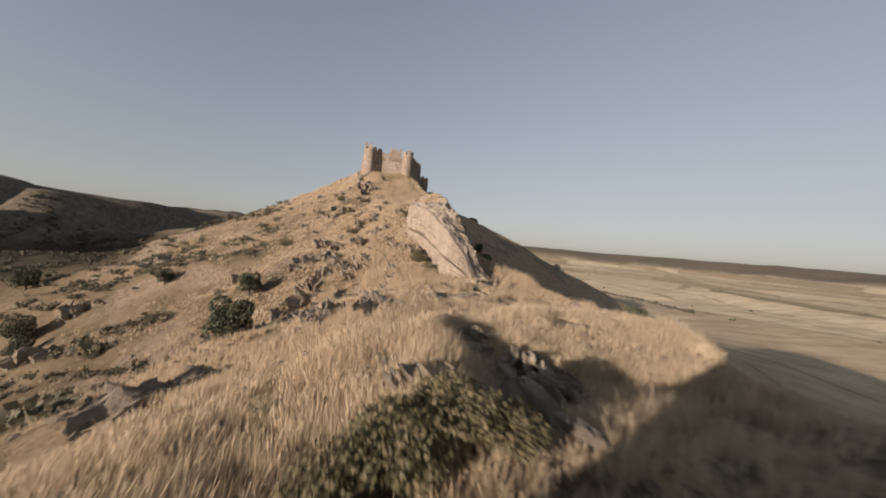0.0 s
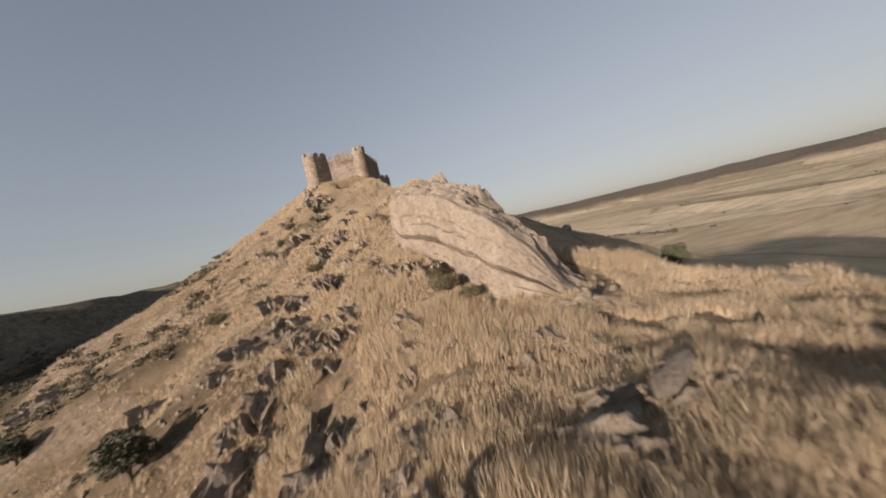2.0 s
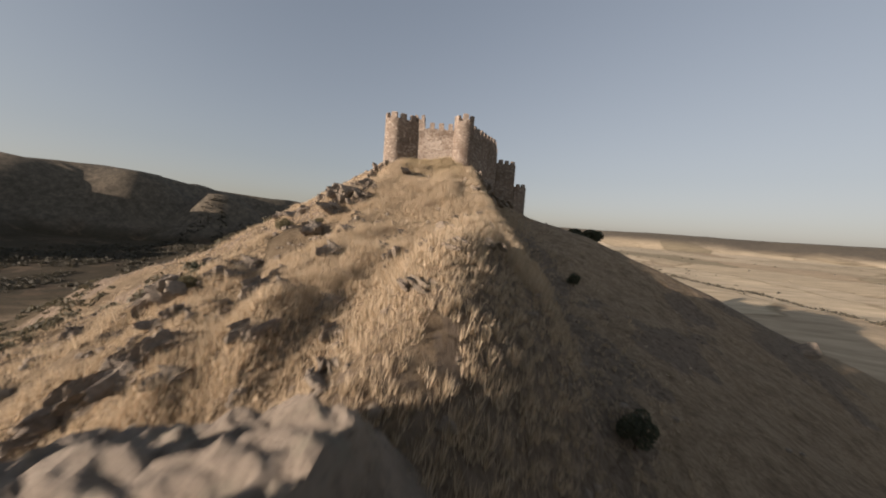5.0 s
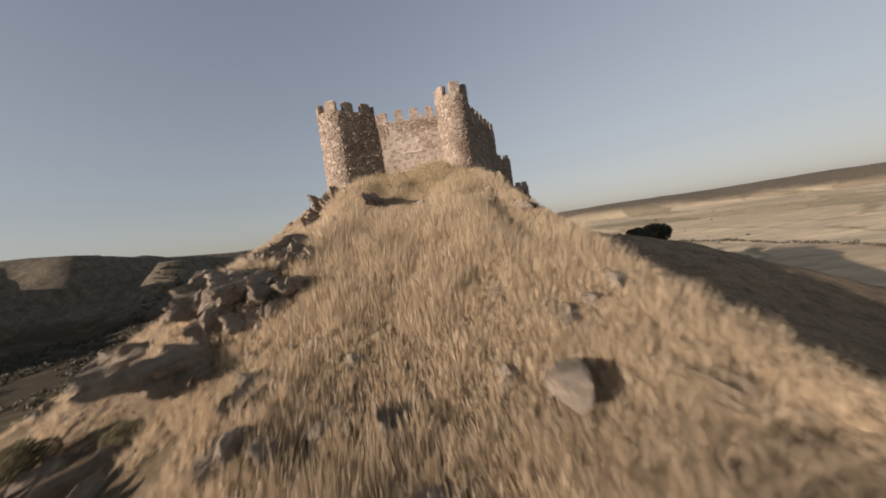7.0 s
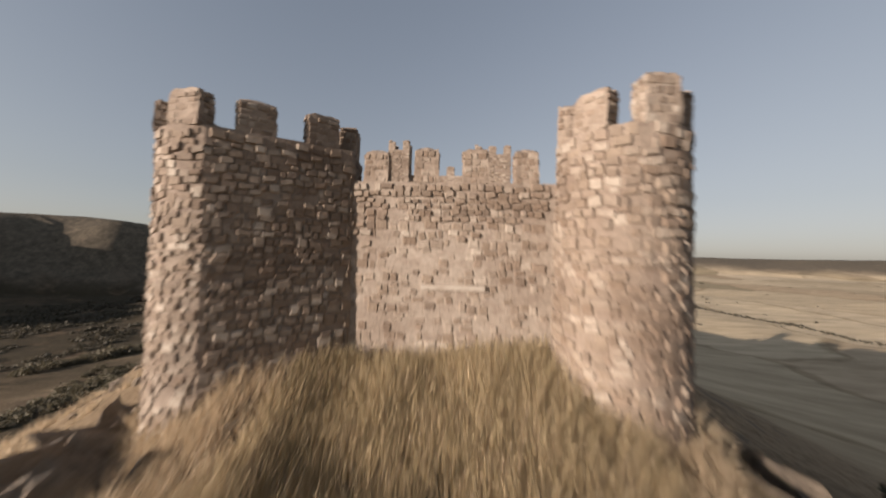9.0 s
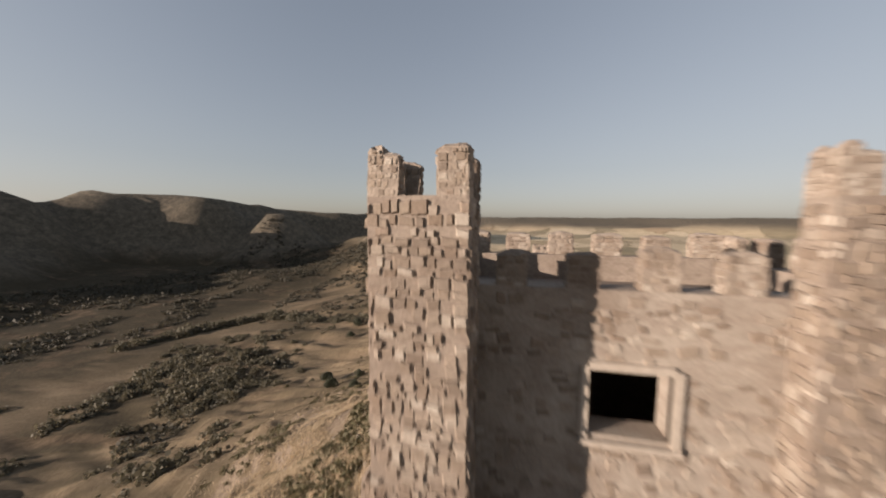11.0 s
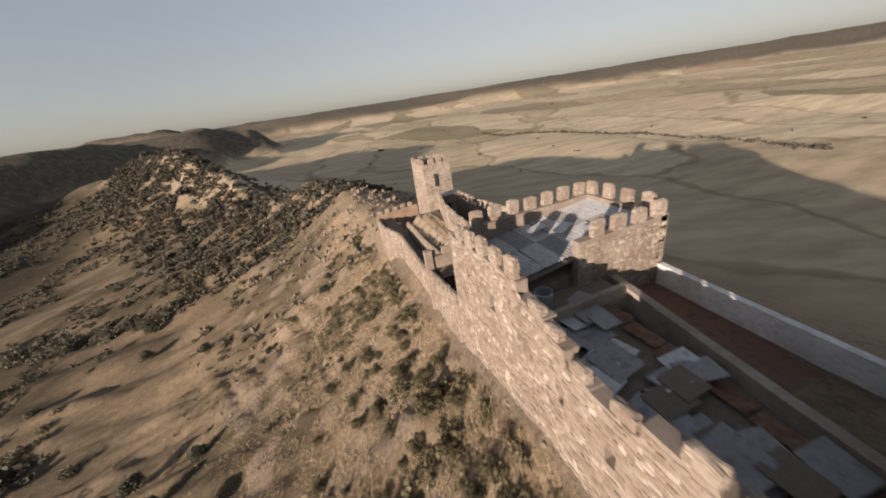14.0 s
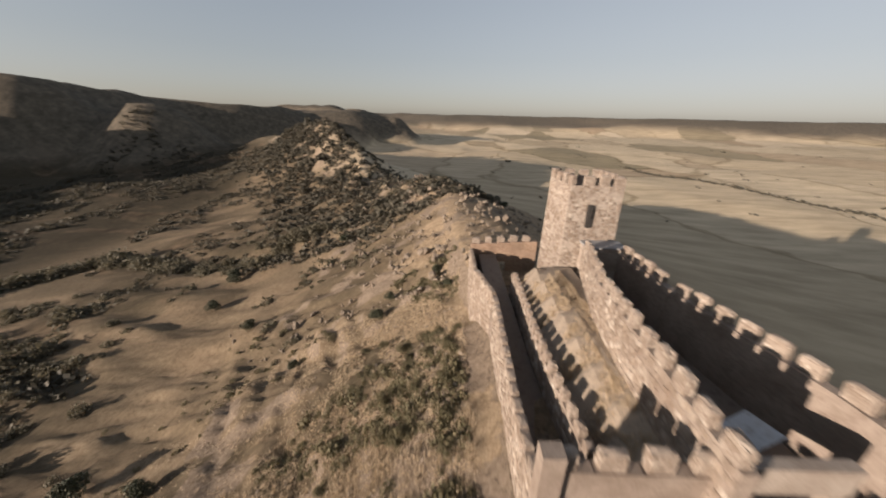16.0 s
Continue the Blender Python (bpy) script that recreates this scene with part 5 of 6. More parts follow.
# low slabs that lie in the grass
for x, y, l, w, h, a in ((3.3, -28.2, 3.4, 1.5, 0.5, 14), (4.4, -25.8, 2.6, 1.2, 0.45, 20), (6.9, -24.2, 2.4, 1.0, 0.5, 25), (8.2, -22.0, 2.2, 1.0, 0.5, 15), (-4.3, -81.4, 3.6, 1.7, 0.55, 70), (-1.6, -80.8, 3.0, 1.5, 0.5, 80)):
    flat = rock(x, y, 1.0, label="low tan rock slab lying in dry grass")
    flat.matrix_basis = pose(x, y, gz(x, y) + 0.1, 6, -9, -a) @ Matrix.Diagonal((w, l, h * 1.4, 1))
for i in range(70):
    y = rng.uniform(-97, -12)
    x = float(np.interp(y, CREST_Y, CREST_X)) - 2.0 - abs(rng.gauss(0, 1)) * 9
    rock(x, y, rng.uniform(0.3, 0.9), True, rng.uniform(-35, 15), rng.uniform(-38, -8), sink=0.35, label="jagged grey-tan rock fin leaning out of the slope")
for i in range(40):
    y = rng.uniform(-98, -12)
    rock(rng.uniform(-2, 7), y, rng.uniform(0.25, 0.6), sink=0.4)
for x, y, sz in ((12.0, -77.8, 1.3), (11.6, -82.3, 1.3), (15.2, -80.0, 1.1), (55.0, -11.6, 3.2), (-9.3, -5.0, 1.3)):
    rock(x, y, sz)


SLAB_Y = (-72.6, -71.4, -70.0, -67.0, -63.4, -59.2, -54.5, -50.5)
SLAB_FOOT_X = (3.0, 0.9, -0.8, -1.35, -1.85, -2.5, -2.7, -2.0)
SLAB_LIP_X = (3.6, 2.1, 0.6, -0.75, -1.35, -2.2, -1.9, -0.8)
SLAB_LIP_Z = (-20.4, -17.0, -14.6, -12.5, -11.2, -10.4, -9.9, -10.2)
SLAB_BACK_X = (4.3, 3.7, 3.0, 2.5, 2.4, 2.6, 3.2, 3.6)
SLAB_BACK_Z = (-20.6, -18.6, -15.9, -13.2, -11.4, -10.1, -9.4, -9.8)


def slab_material():
    m, nt, p = nodes_of("pale_bedrock")
    a = ramp(nt, noise_tex(nt, 0.55, 6, 0.6, distortion=0.4).outputs[0], [(0.3, (0.190, 0.150, 0.113)), (0.48, (0.262, 0.210, 0.160)), (0.7, (0.320, 0.262, 0.204))])
    fine = noise_tex(nt, 4.2, 9, 0.75)
    t = ramp(nt, fine.outputs[0], [(0.32, (0.50, 0.48, 0.45)), (0.47, (0.92, 0.92, 0.91)), (0.72, (1.15, 1.15, 1.15))])
    lichen = ramp(nt, noise_tex(nt, 1.3, 7, 0.72).outputs[0], [(0.54, (0, 0, 0)), (0.64, (0.7, 0.7, 0.7))])
    c = mix(nt, lichen.outputs[0], mix(nt, 0.9, a.outputs[0], t.outputs[0], "MULTIPLY"), (0.235, 0.205, 0.150))
    nt.links.new(c, p.inputs["Base Color"])
    p.inputs["Roughness"].default_value = 0.9
    bump(nt, p, fine.outputs[0], 1.0, 0.16)
    return m


def long_slab():
    """One bare bed of rock, stood on edge along the crest: a smooth split face, a broken top and a ragged back."""
    nu, nv = 320, 130
    U, V = np.meshgrid(np.linspace(0, 1, nu), np.linspace(0, 1, nv))
    Y0 = -72.6 + 22.1 * U ** 1.12
    fx, lx, lz = np.interp(Y0, SLAB_Y, SLAB_FOOT_X), np.interp(Y0, SLAB_Y, SLAB_LIP_X), np.interp(Y0, SLAB_Y, SLAB_LIP_Z)
    bx, bz = np.interp(Y0, SLAB_Y, SLAB_BACK_X), np.interp(Y0, SLAB_Y, SLAB_BACK_Z)
    fz = ground_z(fx - 0.4, Y0) - 0.9
    ragged = 0.35 * fbm(Y0, 0 * Y0, 1.7, 4, 521)
    lz, bx, bz = lz + 0.6 * ragged, bx + ragged, bz + 0.9 * fbm(Y0, 0 * Y0 + 3, 1.3, 4, 523)
    gx_, gz_ = bx + 2.6, ground_z(bx + 2.6, Y0) - 1.2
    f = np.clip(V / 0.55, 0, 1)
    t = np.clip((V - 0.55) / 0.22, 0, 1)
    b = np.clip((V - 0.77) / 0.23, 0, 1)
    X = fx + (lx - fx) * f + (bx - lx) * t + (gx_ - bx) * b
    Z = fz + (lz - fz) * f + (bz - lz) * t + (gz_ - bz) * b
    # split face: a few long joints that run with the bed, thin sheets flaked off between them
    face = (V < 0.55) * step(0.0, 0.05, f) * (1 - step(0.95, 1.0, f))
    w = f + 0.05 * fbm(Y0, f * 6, 3.0, 3, 525) + 0.006 * (Y0 + 62)
    sheet = 0.30 * step(0.44, 0.455, w) + 0.13 * step(0.72, 0.73, w) + 0.10 * step(0.2, 0.215, w)
    groove = np.exp(-((w - 0.447) / 0.02) ** 2) * (0.5 + 0.5 * step(-0.3, 0.3, fbm(Y0, 0 * Y0, 4, 2, 527)))
    hair = 0.5 * np.exp(-((w - 0.62) / 0.007) ** 2) * step(0.0, 0.3, fbm(Y0, f, 5, 2, 529)) + 0.4 * np.exp(-((w - 0.28) / 0.007) ** 2) * step(0.0, 0.3, fbm(Y0, f + 5, 4, 2, 531))
    cross = np.abs(fbm(Y0 * 0.9 + 4 * f, f * 2.5, 2.6, 3, 533))
    broken = step(-60, -53, Y0)
    out = face * (sheet * (1 - 0.7 * broken) + broken * 0.55 * fbm(Y0, f * 4, 2.2, 4, 536, 0.6) - (1 - broken) * (0.9 * groove + 0.4 * hair) - 0.06 * (1 - step(0.0, 0.03, cross)) + 0.16 * fbm(Y0, f * 5, 1.3, 5, 535, 0.65) + 0.22 * fbm(Y0, f * 3, 5, 2, 537) + 0.12 * np.floor(2.5 * fbm(Y0 * 0.8 + 2 * f, f * 4, 2.4, 3, 538)) / 2.5)
    X, Y, Z = X - 0.86 * out, Y0 - 0.40 * out - 0.25 * np.sin(np.pi * f) * (V < 0.55), Z + 0.30 * out
    # broken top and back
    top = step(0.5, 0.58, V) * (1 - step(0.94, 1.0, V))
    Z = Z + top * (0.42 * np.abs(fbm(X * 1.1 + Y * 0.5, Y, 1.5, 4, 539, 0.6)) + 0.3 * fbm(X, Y, 3.2, 3, 541) - 0.2)
    X = X + top * 0.25 * fbm(Z * 1.3, Y, 1.4, 3, 543)
    # both ends sink into the ground
    end = (1 - step(0.0, 0.035, U)) + step(0.84, 1.0, U)
    Z = Z * (1 - end) + end * np.minimum(Z, ground_z(X, Y) - 0.5)
    co = np.stack([X, Y, Z], -1).reshape(-1, 3)
    i = np.arange(nu * nv).reshape(nv, nu)
    q = np.stack([i[:-1, :-1], i[:-1, 1:], i[1:, 1:], i[1:, :-1]], -1).reshape(-1, 4)[:, ::-1]
    me = mesh_from("rock_slab", co, q)
    me.materials.append(slab_material())
    return tagged(new("rock_slab", me), "long pale cracked rock slab standing on edge along the crest", "rock", "rocks on the ridge")


long_slab()


def scatter(name, label, category, n, place, sizes, mat, keep_if=lambda x, y: True, seed=3, shape=20, flat=0.75, kind="stuff"):
    """Many small lumps joined into one mesh."""
    r = random.Random(seed)
    s = Soup()
    bm = bmesh.new()
    bmesh.ops.create_icosphere(bm, subdivisions=1, radius=0.5)
    base = [v.co.copy() for v in bm.verts]
    fac = [tuple(v.index for v in f.verts) for f in bm.faces]
    bm.free()
    pts = []
    while len(pts) < n:
        x, y = place(r)
        if keep_if(x, y):
            pts.append((x, y))
    zs = ground_z(np.array([p[0] for p in pts]), np.array([p[1] for p in pts]))
    for (x, y), z in zip(pts, zs):
        d = r.uniform(*sizes) * (1 + r.random() ** 3)
        for k in range(shape):
            ox, oy, oz = (r.gauss(0, 0.32) * d, r.gauss(0, 0.32) * d, r.uniform(0.05, 0.6) * d * flat) if shape > 1 else (0, 0, 0.1 * d)
            q = d * (r.uniform(0.35, 0.75) if shape > 1 else 1)
            m = len(s.v)
            for v in base:
                j = r.uniform(0.65, 1.25)
                s.v.append((x + ox + v.x * q * j, y + oy + v.y * q * j, z + oz + v.z * q * j * flat))
            s.f += [(a + m, b + m, c + m) for a, b, c in fac]
    me = s.mesh(name)
    me.materials.append(mat)
    return tagged(new(name, me), label, category, kind=kind)


scatter("scattered_stones", "loose tan stones scattered over the dry slope", "stones", 2600, lambda r: (r.gauss(-8, 14), r.uniform(-105, 170)), (0.15, 0.5), ROCK, lambda x, y: not (-9 < x < 13 and -4 < y < 150), 5, 1, 0.8)


# ---- grass ----
def grass(n, place, lo, hi, seed, blades=7, keep_if=lambda x, y: x > -1e9, height=ground_z, label="tall dry straw-coloured grass on the ridge", mat=None):
    r = np.random.RandomState(seed)
    x, y = place(r, n)
    ok = keep_if(x, y)
    x, y = x[ok], y[ok]
    z = height(x, y)
    n = len(x)
    k = blades
    X, Y, Z = np.repeat(x, k), np.repeat(y, k), np.repeat(z, k)
    a, lean = r.uniform(0, 2 * np.pi, n * k), r.uniform(0.05, 0.6, n * k)
    patch = np.clip(0.95 + 0.55 * fbm(x, y, 2.6, 3, 68), 0.45, 1.5)
    tall = np.repeat(r.uniform(lo, hi, n) * patch, k) * r.uniform(0.55, 1.15, n * k)
    root = np.abs(r.normal(0, 0.10, n * k))
    ox, oy = np.cos(a) * root, np.sin(a) * root
    w = r.uniform(0.009, 0.024, n * k)
    fa = r.uniform(0, 2 * np.pi, n * k)
    bx, by = X + ox, Y + oy
    p0 = np.stack([bx - np.cos(fa) * w, by - np.sin(fa) * w, Z - 0.05], -1)
    p1 = np.stack([bx + np.cos(fa) * w, by + np.sin(fa) * w, Z - 0.05], -1)
    hx, hy = np.cos(a) * lean * tall, np.sin(a) * lean * tall
    p2 = np.stack([bx + hx + 0.10 * tall, by + hy, Z + tall], -1)
    V = np.stack([p0, p1, p2], 1).reshape(-1, 3)
    me = bpy.data.meshes.new("grass")
    m = n * k
    me.vertices.add(m * 3)
    me.vertices.foreach_set("co", V.ravel())
    me.loops.add(m * 3)
    me.loops.foreach_set("vertex_index", np.arange(m * 3))
    me.polygons.add(m)
    me.polygons.foreach_set("loop_start", np.arange(0, m * 3, 3))
    me.update(calc_edges=True)
    me.materials.append(mat or GRASS)
    return tagged(new("grass", me), label, "grass", kind="stuff")


def off_rock(x, y):
    slab_zone = (x > np.interp(y, SLAB_Y, SLAB_FOOT_X) - 0.1) & (x < np.interp(y, SLAB_Y, SLAB_BACK_X) + 2.0) & (y > -72.6) & (y < np.where(fbm(x, y, 2.5, 3, 69) > 0.0, -58, -53))
    return (fbm(x, y, 5.0, 3, 61) > np.where(x - np.interp(y, CREST_Y, CREST_X) < -9.0, np.where(y > 30, -0.55, -0.3), np.where(y > -42, -1.2, -0.75))) & ~slab_zone


grass(30000, lambda r, n: (np.interp(yy := r.uniform(-104, -4, n), CREST_Y, CREST_X) + r.normal(-1.0, 6.5, n), yy), 0.25, 0.55, 1, 14, off_rock)
grass(23000, lambda r, n: (r.uniform(-14, 14, n), r.uniform(-101, -68, n)), 0.28, 0.58, 6, 13, off_rock)
grass(21000, lambda r, n: (r.normal(1.2, 5.0, n), r.uniform(-42, -3, n)), 0.38, 0.78, 2, 15, off_rock)
grass(34000, lambda r, n: (np.interp(yy := r.uniform(-98, 6, n), CREST_Y, CREST_X) - 5 - np.abs(r.normal(0, 15, n)), yy), 0.25, 0.6, 3, 11, off_rock)
grass(1300, lambda r, n: (np.interp(yy := r.uniform(-84, -68, n), (-84, -76, -68), (14, 13.5, 8)) + r.normal(0, 1.2, n), yy), 0.5, 1.0, 9, 18, off_rock)
grass(36000, lambda r, n: (-9.5 - np.abs(r.normal(0, 18, n)), r.uniform(34, 160, n)), 0.35, 0.75, 4, 10, off_rock)

grass(8000, lambda r, n: (r.uniform(-4.5, 4.5, n), -2.4 - np.abs(r.normal(0, 3.6, n))), 0.4, 0.9, 5, 9, label="half-green tall grass below the castle front", mat=GRASS_OLIVE)

grass(9000, lambda r, n: (r.uniform(-7.6, 5.0, n), r.uniform(-0.9, 26.5, n)), 0.35, 0.95, 7, 11, lambda x, y: fbm(x, y, 3.0, 3, 64) > -0.5, lambda x, y: 6.42 + 0 * x, "rough dry grass on the floor of the forecourt")
grass(5000, lambda r, n: (r.uniform(-2.8, 2.4, n), r.uniform(107.4, 135, n)), 0.15, 0.4, 8, 8, lambda x, y: fbm(x, y, 3.0, 3, 65) > -0.2, bank_z, "dry grass on the earth bank of the far ward")


# ---- shrubs and trees ----
def crown_mesh(seed, leafs, rx, rz, mat, leaf=0.16, lumps=9):
    """Leaves gathered in uneven clumps, with gaps."""
    r = np.random.RandomState(seed)
    c = r.normal(0, 1, (lumps, 3))
    c /= np.linalg.norm(c, axis=1)[:, None]
    c *= r.uniform(0.25, 0.75, lumps)[:, None]
    c[:, 2] = np.abs(c[:, 2])
    which = r.randint(0, lumps, leafs)
    d = r.normal(0, 1, (leafs, 3))
    d /= np.linalg.norm(d, axis=1)[:, None]
    p = c[which] + d * (r.uniform(0.55, 1.0, leafs) ** 0.5 * r.uniform(0.26, 0.46, lumps)[which])[:, None]
    p = p * np.array([rx, rx, rz])
    p[:, 2] += rz * 0.25
    a, b = r.normal(0, 1, (leafs, 3)), r.normal(0, 1, (leafs, 3))
    a /= np.linalg.norm(a, axis=1)[:, None]
    b = np.cross(a, b)
    b /= np.linalg.norm(b, axis=1)[:, None]
    s = (leaf * r.uniform(0.6, 1.4, leafs))[:, None]
    V = np.stack([p - a * s, p + b * s * 0.6, p + a * s, p - b * s * 0.6], 1).reshape(-1, 3)
    F = np.arange(leafs * 4).reshape(-1, 4)
    me = mesh_from("crown", V, F)
    me.materials.append(mat)
    return me


def trunk_mesh(h, r0, seed, limbs=5, reach=1.0, only=None):
    r = random.Random(seed)
    s = Soup()

    def limb(p, q, ra, rb):
        n = len(s.v)
        p, q = Vector(p), Vector(q)
        for t, rad in ((0, ra), (0.5, (ra + rb) / 2), (1, rb)):
            c = p.lerp(q, t) + Vector((r.uniform(-.04, .04), r.uniform(-.04, .04), 0)) * h
            for k in range(7):
                s.v.append((c.x + rad * math.cos(k * 0.8976), c.y + rad * math.sin(k * 0.8976), c.z))
        for l in range(2):
            for k in range(7):
                s.f.append((n + l * 7 + k, n + l * 7 + (k + 1) % 7, n + l * 7 + 7 + (k + 1) % 7, n + l * 7 + 7 + k))
    if only is None or only < 0:
        limb((0, 0, -0.4), (0, 0, h), r0, r0 * 0.7)
    for k in range(limbs) if only is None else [only] if only >= 0 else []:
        a = k * 6.283 / limbs + r.uniform(-.4, .4)
        limb((0, 0, h * 0.8), (math.cos(a) * reach, math.sin(a) * reach, h + reach * r.uniform(0.4, 1.0)), r0 * 0.6, r0 * 0.2)
    return s.mesh("trunk")


def plant(name, label, category, group, seed, rx, rz, h, leafs, mat, leaf):
    e = thing(name, label, category, group=group)
    if rx > 3:
        part("trunk", trunk_mesh(h, 0.05 + 0.05 * rx, seed, 5, rx * 0.5, -1), BARK, e)
        for k in range(5):
            part("limb", trunk_mesh(h, 0.05 + 0.05 * rx, seed + k, 5, rx * 0.5, k), BARK, e)
    else:
        part("trunk", trunk_mesh(h, 0.05 + 0.05 * rx, seed, 5, rx * 0.5), BARK, e)
    part("crown", crown_mesh(seed, leafs, rx, rz, mat, leaf), None, e, m=Matrix.Translation((0, 0, h * 0.8)))
    return e


def put(e, spots):
    first = True
    for x, y, k in spots:
        m = pose(x, y, gz(x, y) - 0.05, 0, 0, rng.uniform(0, 360))
        if first:
            e.matrix_basis = m @ Matrix.Diagonal((k, k, k, 1))
            first = False
        else:
            c = copy_thing(e, m)
            c.scale = (k, k, k)


put(plant("evergreen_bush", "dense dark green evergreen bush on the dry slope", "bush", "bushes on the ridge", 11, 1.5, 1.5, 0.5, 4600, LEAF, 0.06), [(-18.6, -79.6, 1.7), (-21.0, -66.0, 1.25), (-50.5, -51.4, 1.7), (-47.5, -55.5, 1.2), (-66.7, -28.5, 2.0), (-36, -50, 1.1), (14.9, -42.7, 1.0), (12.9, -51.0, 1.4), (11.6, -54.5, 1.1), (17.9, -23.0, 0.7), (-14.5, -36, 0.6), (68.5, -30.5, 2.4), (72.5, -29.0, 2.6), (76.5, -27.0, 2.3), (9.4, -62.0, 0.9)])
put(plant("grey_bush", "low grey-green bush among dry grass", "bush", "bushes on the ridge", 12, 1.3, 0.9, 0.3, 4600, LEAF_GREY, 0.042), [(-9.9, -101.3, 1.1), (-8.9, -101.0, 1.0), (-10.8, -101.9, 0.9), (-8.0, -101.4, 0.8), (-10.4, -52, 0.9), (-11.6, -40.3, 0.8), (-13.5, -25.7, 1.2), (-16.9, -31.9, 0.8), (-9.7, -26.2, 0.7), (-2.7, -67.8, 1.1), (-2.6, -66.0, 0.85), (-2.1, -69.3, 0.8), (-20.6, -49, 1.0)])
tree1 = plant("holm_oak", "broad dark evergreen oak on the shaded slope", "tree", "trees below the castle", 13, 3.6, 2.6, 1.6, 6500, LEAF, 0.14)
put(tree1, [(31.5, 8.8, 1.1), (34.8, 11.6, 0.9), (28.2, 6.4, 0.6)])
put(plant("round_shrub", "rounded olive shrub clinging below the castle wall", "bush", "shrubs below the wall", 14, 1.5, 1.2, 0.3, 2400, LEAF_GREY, 0.085), [(-16.5, 70, 1.2), (-18.5, 74.5, 1.4), (-14.5, 82, 1.1), (-15.3, 87.5, 1.3), (-13.8, 93, 1.0), (-20, 66, 1.1), (-17, 61, 1.0), (-22, 81, 1.2), (-16.2, 98, 1.2), (-19, 90, 1.0), (-25, 72, 1.2), (-15, 56, 0.9), (-23, 96, 1.0), (-19.4, 104, 0.9), (-14.6, 76.5, 0.9), (-17.2, 85, 1.0)] + [(-11.5 - abs(rng.gauss(0, 1)) * 14, rng.uniform(40, 150), rng.uniform(0.45, 1.2)) for _ in range(85)])
put(plant("dark_shrub", "dark evergreen shrub on the lower slope", "bush", "shrubs below the wall", 15, 1.9, 1.7, 0.4, 2600, LEAF, 0.10), [(-28, 158, 1.2), (-26, 166, 1.0), (-112, 232, 2.2), (-105, 207, 2.0), (-73, 180, 1.6), (-48, 156, 1.0), (-116, 238, 2.0), (-62, 243, 1.8), (14, 246, 1.4), (-60, 128, 1.4), (-66, 118, 1.8), (-75, 130, 1.8), (-52, 108, 1.5), (-15, 168, 1.0), (-12, 158, 0.8), (3, 160, 1.3), (10, 158, 1.0)])


def bushes(name, label, n, place, sizes, mat, seed, leafs=34, tall=0.75, keep_if=None, fine=1.0):
    """Far bushes as loose clumps of leaves, joined."""
    r = np.random.RandomState(seed)
    x, y = place(r, n)
    if keep_if is not None:
        ok = keep_if(x, y)
        x, y = x[ok], y[ok]
    n = len(x)
    z = ground_z(x, y)
    d = np.repeat(r.uniform(*sizes, n) * (1 + r.random_sample(n) ** 3) * (1 + np.clip((np.abs(x) - 60) / 320, 0, 1)), leafs)
    m = n * leafs
    p = r.normal(0, 1, (m, 3))
    p /= np.linalg.norm(p, axis=1)[:, None]
    p *= (r.uniform(0.4, 1.0, m) * (0.75 + 0.5 * r.random_sample(m)))[:, None]
    p[:, 2] = np.abs(p[:, 2]) * tall
    c = np.stack([np.repeat(x, leafs), np.repeat(y, leafs), np.repeat(z, leafs)], -1) + p * (d * 0.5)[:, None]
    a, b = r.normal(0, 1, (m, 3)), r.normal(0, 1, (m, 3))
    a /= np.linalg.norm(a, axis=1)[:, None]
    b = np.cross(a, b)
    b /= np.linalg.norm(b, axis=1)[:, None]
    s = (d * r.uniform(0.10, 0.2, m) * fine)[:, None]
    co = np.stack([c - a * s, c + b * s * 0.8, c + a * s, c - b * s * 0.8], 1).reshape(-1, 3)
    me = mesh_from(name, co, np.arange(m * 4).reshape(-1, 4))
    me.materials.append(mat)
    return tagged(new(name, me), label, "scrub", kind="stuff")


def clumped(scale, seed, cut):
    return lambda x, y: (fbm(x, y, scale, 3, seed, 0.6) > cut)


bushes("valley_scrub", "dark low scrub and hedges over the valley floor", 17000, lambda r, n: (-120 - 560 * r.random_sample(n) ** 1.3, r.uniform(-90, 850, n)), (1.3, 3.6), SCRUB, 6, 16, 0.75, lambda x, y: fbm(x, y * 0.6 + 0.3 * x, 55, 3, 91, 0.6) > np.where((x > -325) & (y > 130) & (y < 460), 0.38, np.where(y > 130, -0.3, 0.0)))
bushes("foot_scrub", "dark rounded bushes and brambles at the foot of the slope", 3000, lambda r, n: (-38 - 190 * r.random_sample(n), r.uniform(-95, 330, n)), (1.2, 4.2), BRAMBLE, 18, 90, 0.7, lambda x, y: fbm(x, y * 0.5 + 0.3 * x, 26, 3, 96, 0.6) > np.where(y > 100, 0.42, 0.12), 0.55)
HEDGE_X, HEDGE_Y = (-292, -262, -226, -165, -120, -96, -72), (205, 262, 288, 262, 248, 262, 272)


def along_hedge(r, n):
    u = r.uniform(0, 6, n)
    return np.interp(u, range(7), HEDGE_X) + r.normal(0, 3.5, n), np.interp(u, range(7), HEDGE_Y) + r.normal(0, 3.5, n)


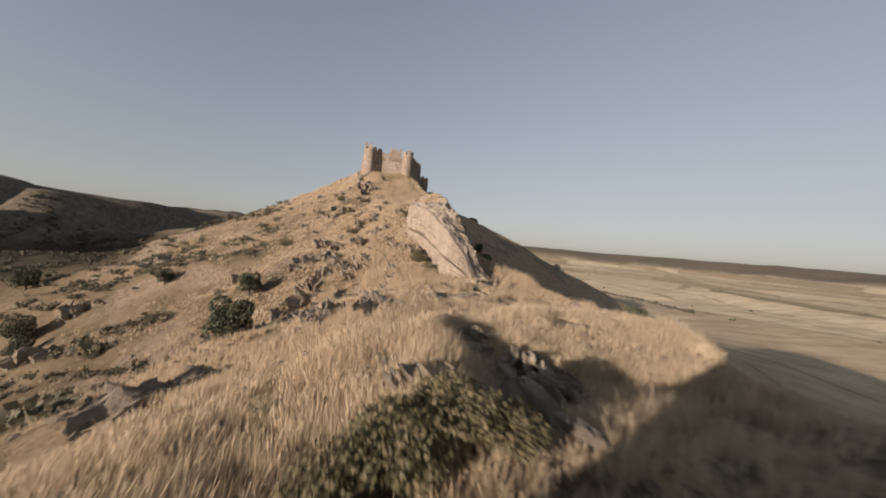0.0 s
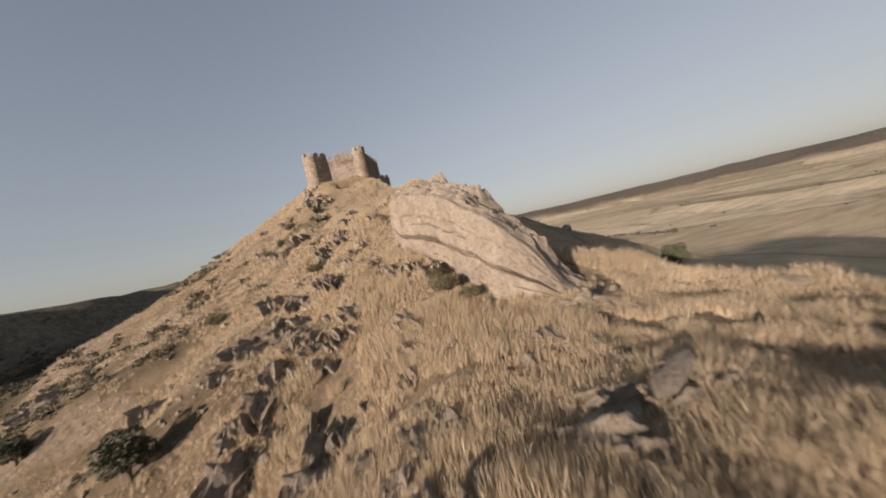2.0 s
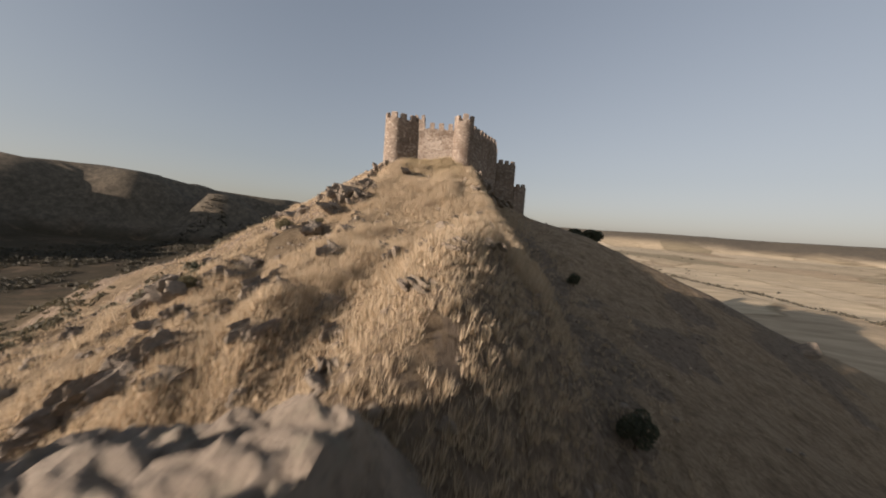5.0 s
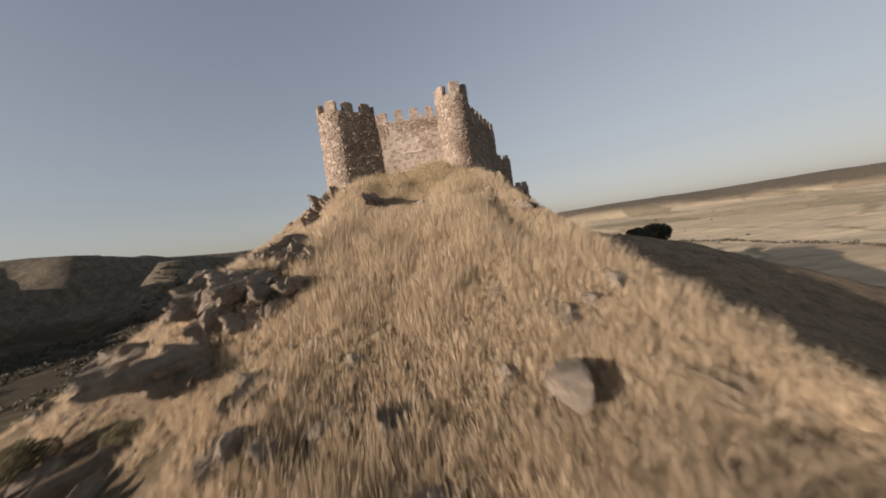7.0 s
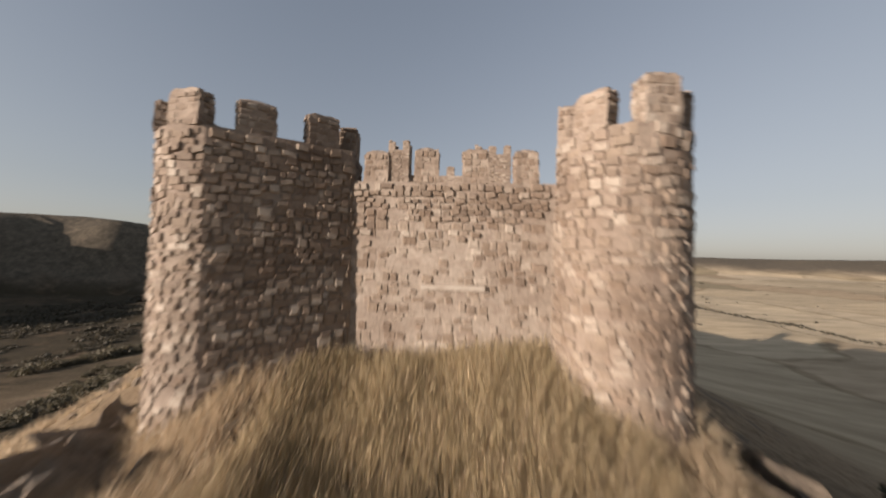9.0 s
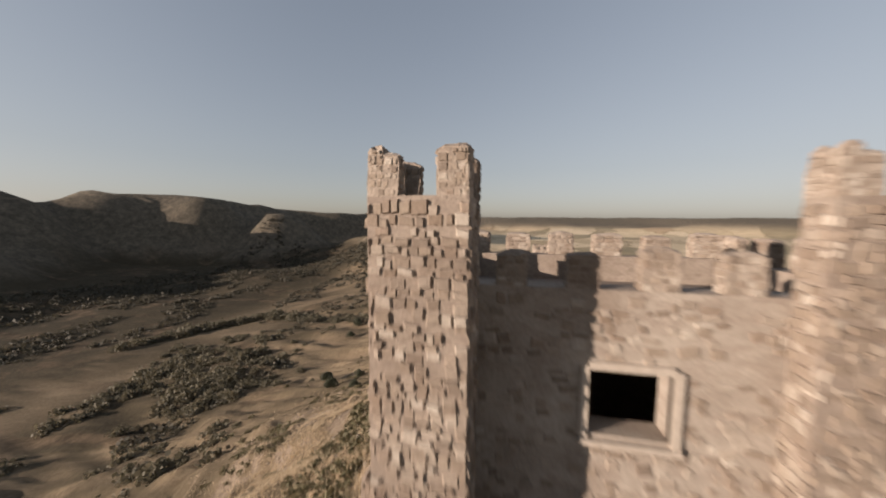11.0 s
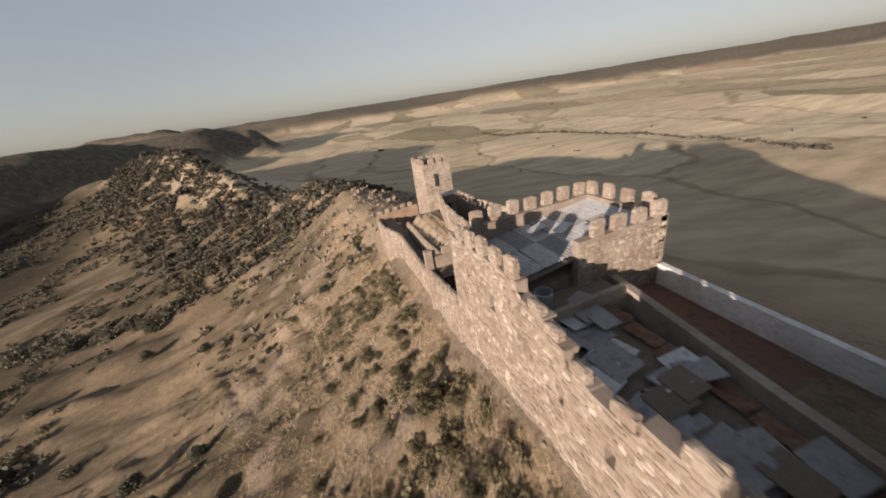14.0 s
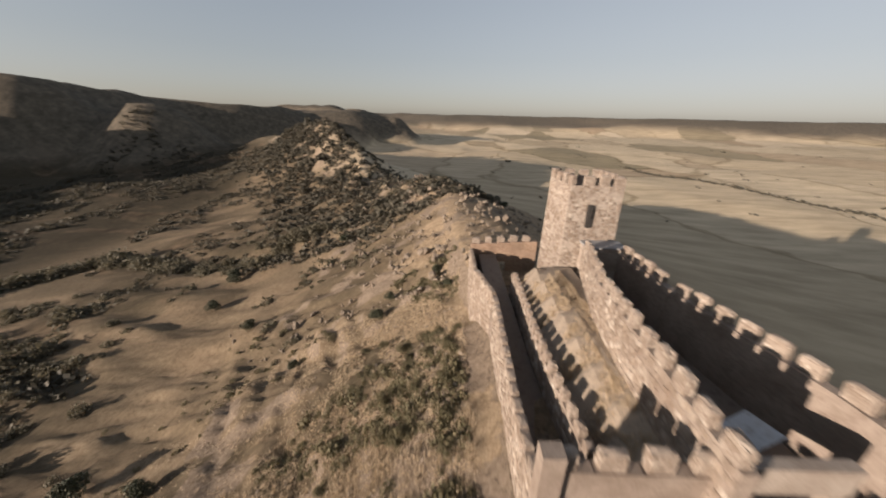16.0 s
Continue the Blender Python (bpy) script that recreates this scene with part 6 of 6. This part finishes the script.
bushes("field_edge_trees", "dark dense hedge of trees along the field edge", 230, along_hedge, (3.4, 6.2), BRAMBLE, 21, 260, 0.9, None, 0.4)
bushes("gully_trees", "dark trees and brambles round the rocky gully", 150, lambda r, n: (-120 - 110 * (v := r.random_sample(n)) + r.normal(0, 13, n), 128 + 75 * v + r.normal(0, 15, n)), (2.2, 5.6), BRAMBLE, 22, 260, 0.95, None, 0.4)
bushes("flank_scrub", "low brown scrub over the slope below the ridge", 2100, lambda r, n: (-24 - np.abs(r.normal(0, 34, n)), r.uniform(-95, 40, n)), (0.7, 1.9), BRAMBLE, 17, 60, 0.7, clumped(18, 95, -0.05), 0.6)
bushes("slope_scrub", "low olive and brown scrub over the sunny slope", 3600, lambda r, n: (-10 - np.abs(r.normal(0, 24, n)), r.uniform(30, 175, n)), (0.6, 1.6), LEAF_GREY, 16, 90, 0.7, clumped(16, 93, 0.05), 0.55)
bushes("hill_scrub", "dark scrub on the rocky hill beyond the castle", 6500, lambda r, n: (np.interp(yy := r.uniform(235, 800, n), CREST_Y, CREST_X) + r.normal(-26, 38, n), yy), (1.8, 4.6), SCRUB, 8, 30, 0.9, clumped(30, 94, -0.35))
FAR_ROCK = plain("far_brown_rock", [(0.085, 0.066, 0.047), (0.175, 0.137, 0.100), (0.235, 0.190, 0.143)], 0.95, 0.8, 0, 0.8, 0.2)
scatter("hill_rocks", "broken rock bands on the hill beyond the castle", "rocks", 1900, lambda r: ((lambda yy: (float(np.interp(yy, CREST_Y, CREST_X)) + r.gauss(-6, 24), yy))(r.uniform(160, 780))), (0.6, 2.1), FAR_ROCK, lambda x, y: True, 9, 3, 1.0)
scatter("field_hedge", "thin hedge lines and lone bushes in the stubble fields", "hedge", 420, lambda r: ((lambda u: (470 + 40 * math.sin(u * 5) + r.gauss(0, 5), 250 + 700 * u))(r.random())), (2.0, 5.0), SCRUB, lambda x, y: True, 10, 3, 0.8)
scatter("field_bushes", "lone bushes far out in the stubble fields", "bush", 130, lambda r: (r.uniform(60, 1500), r.uniform(-100, 2200)), (3.0, 6.0), SCRUB, lambda x, y: True, 12, 3, 0.8)
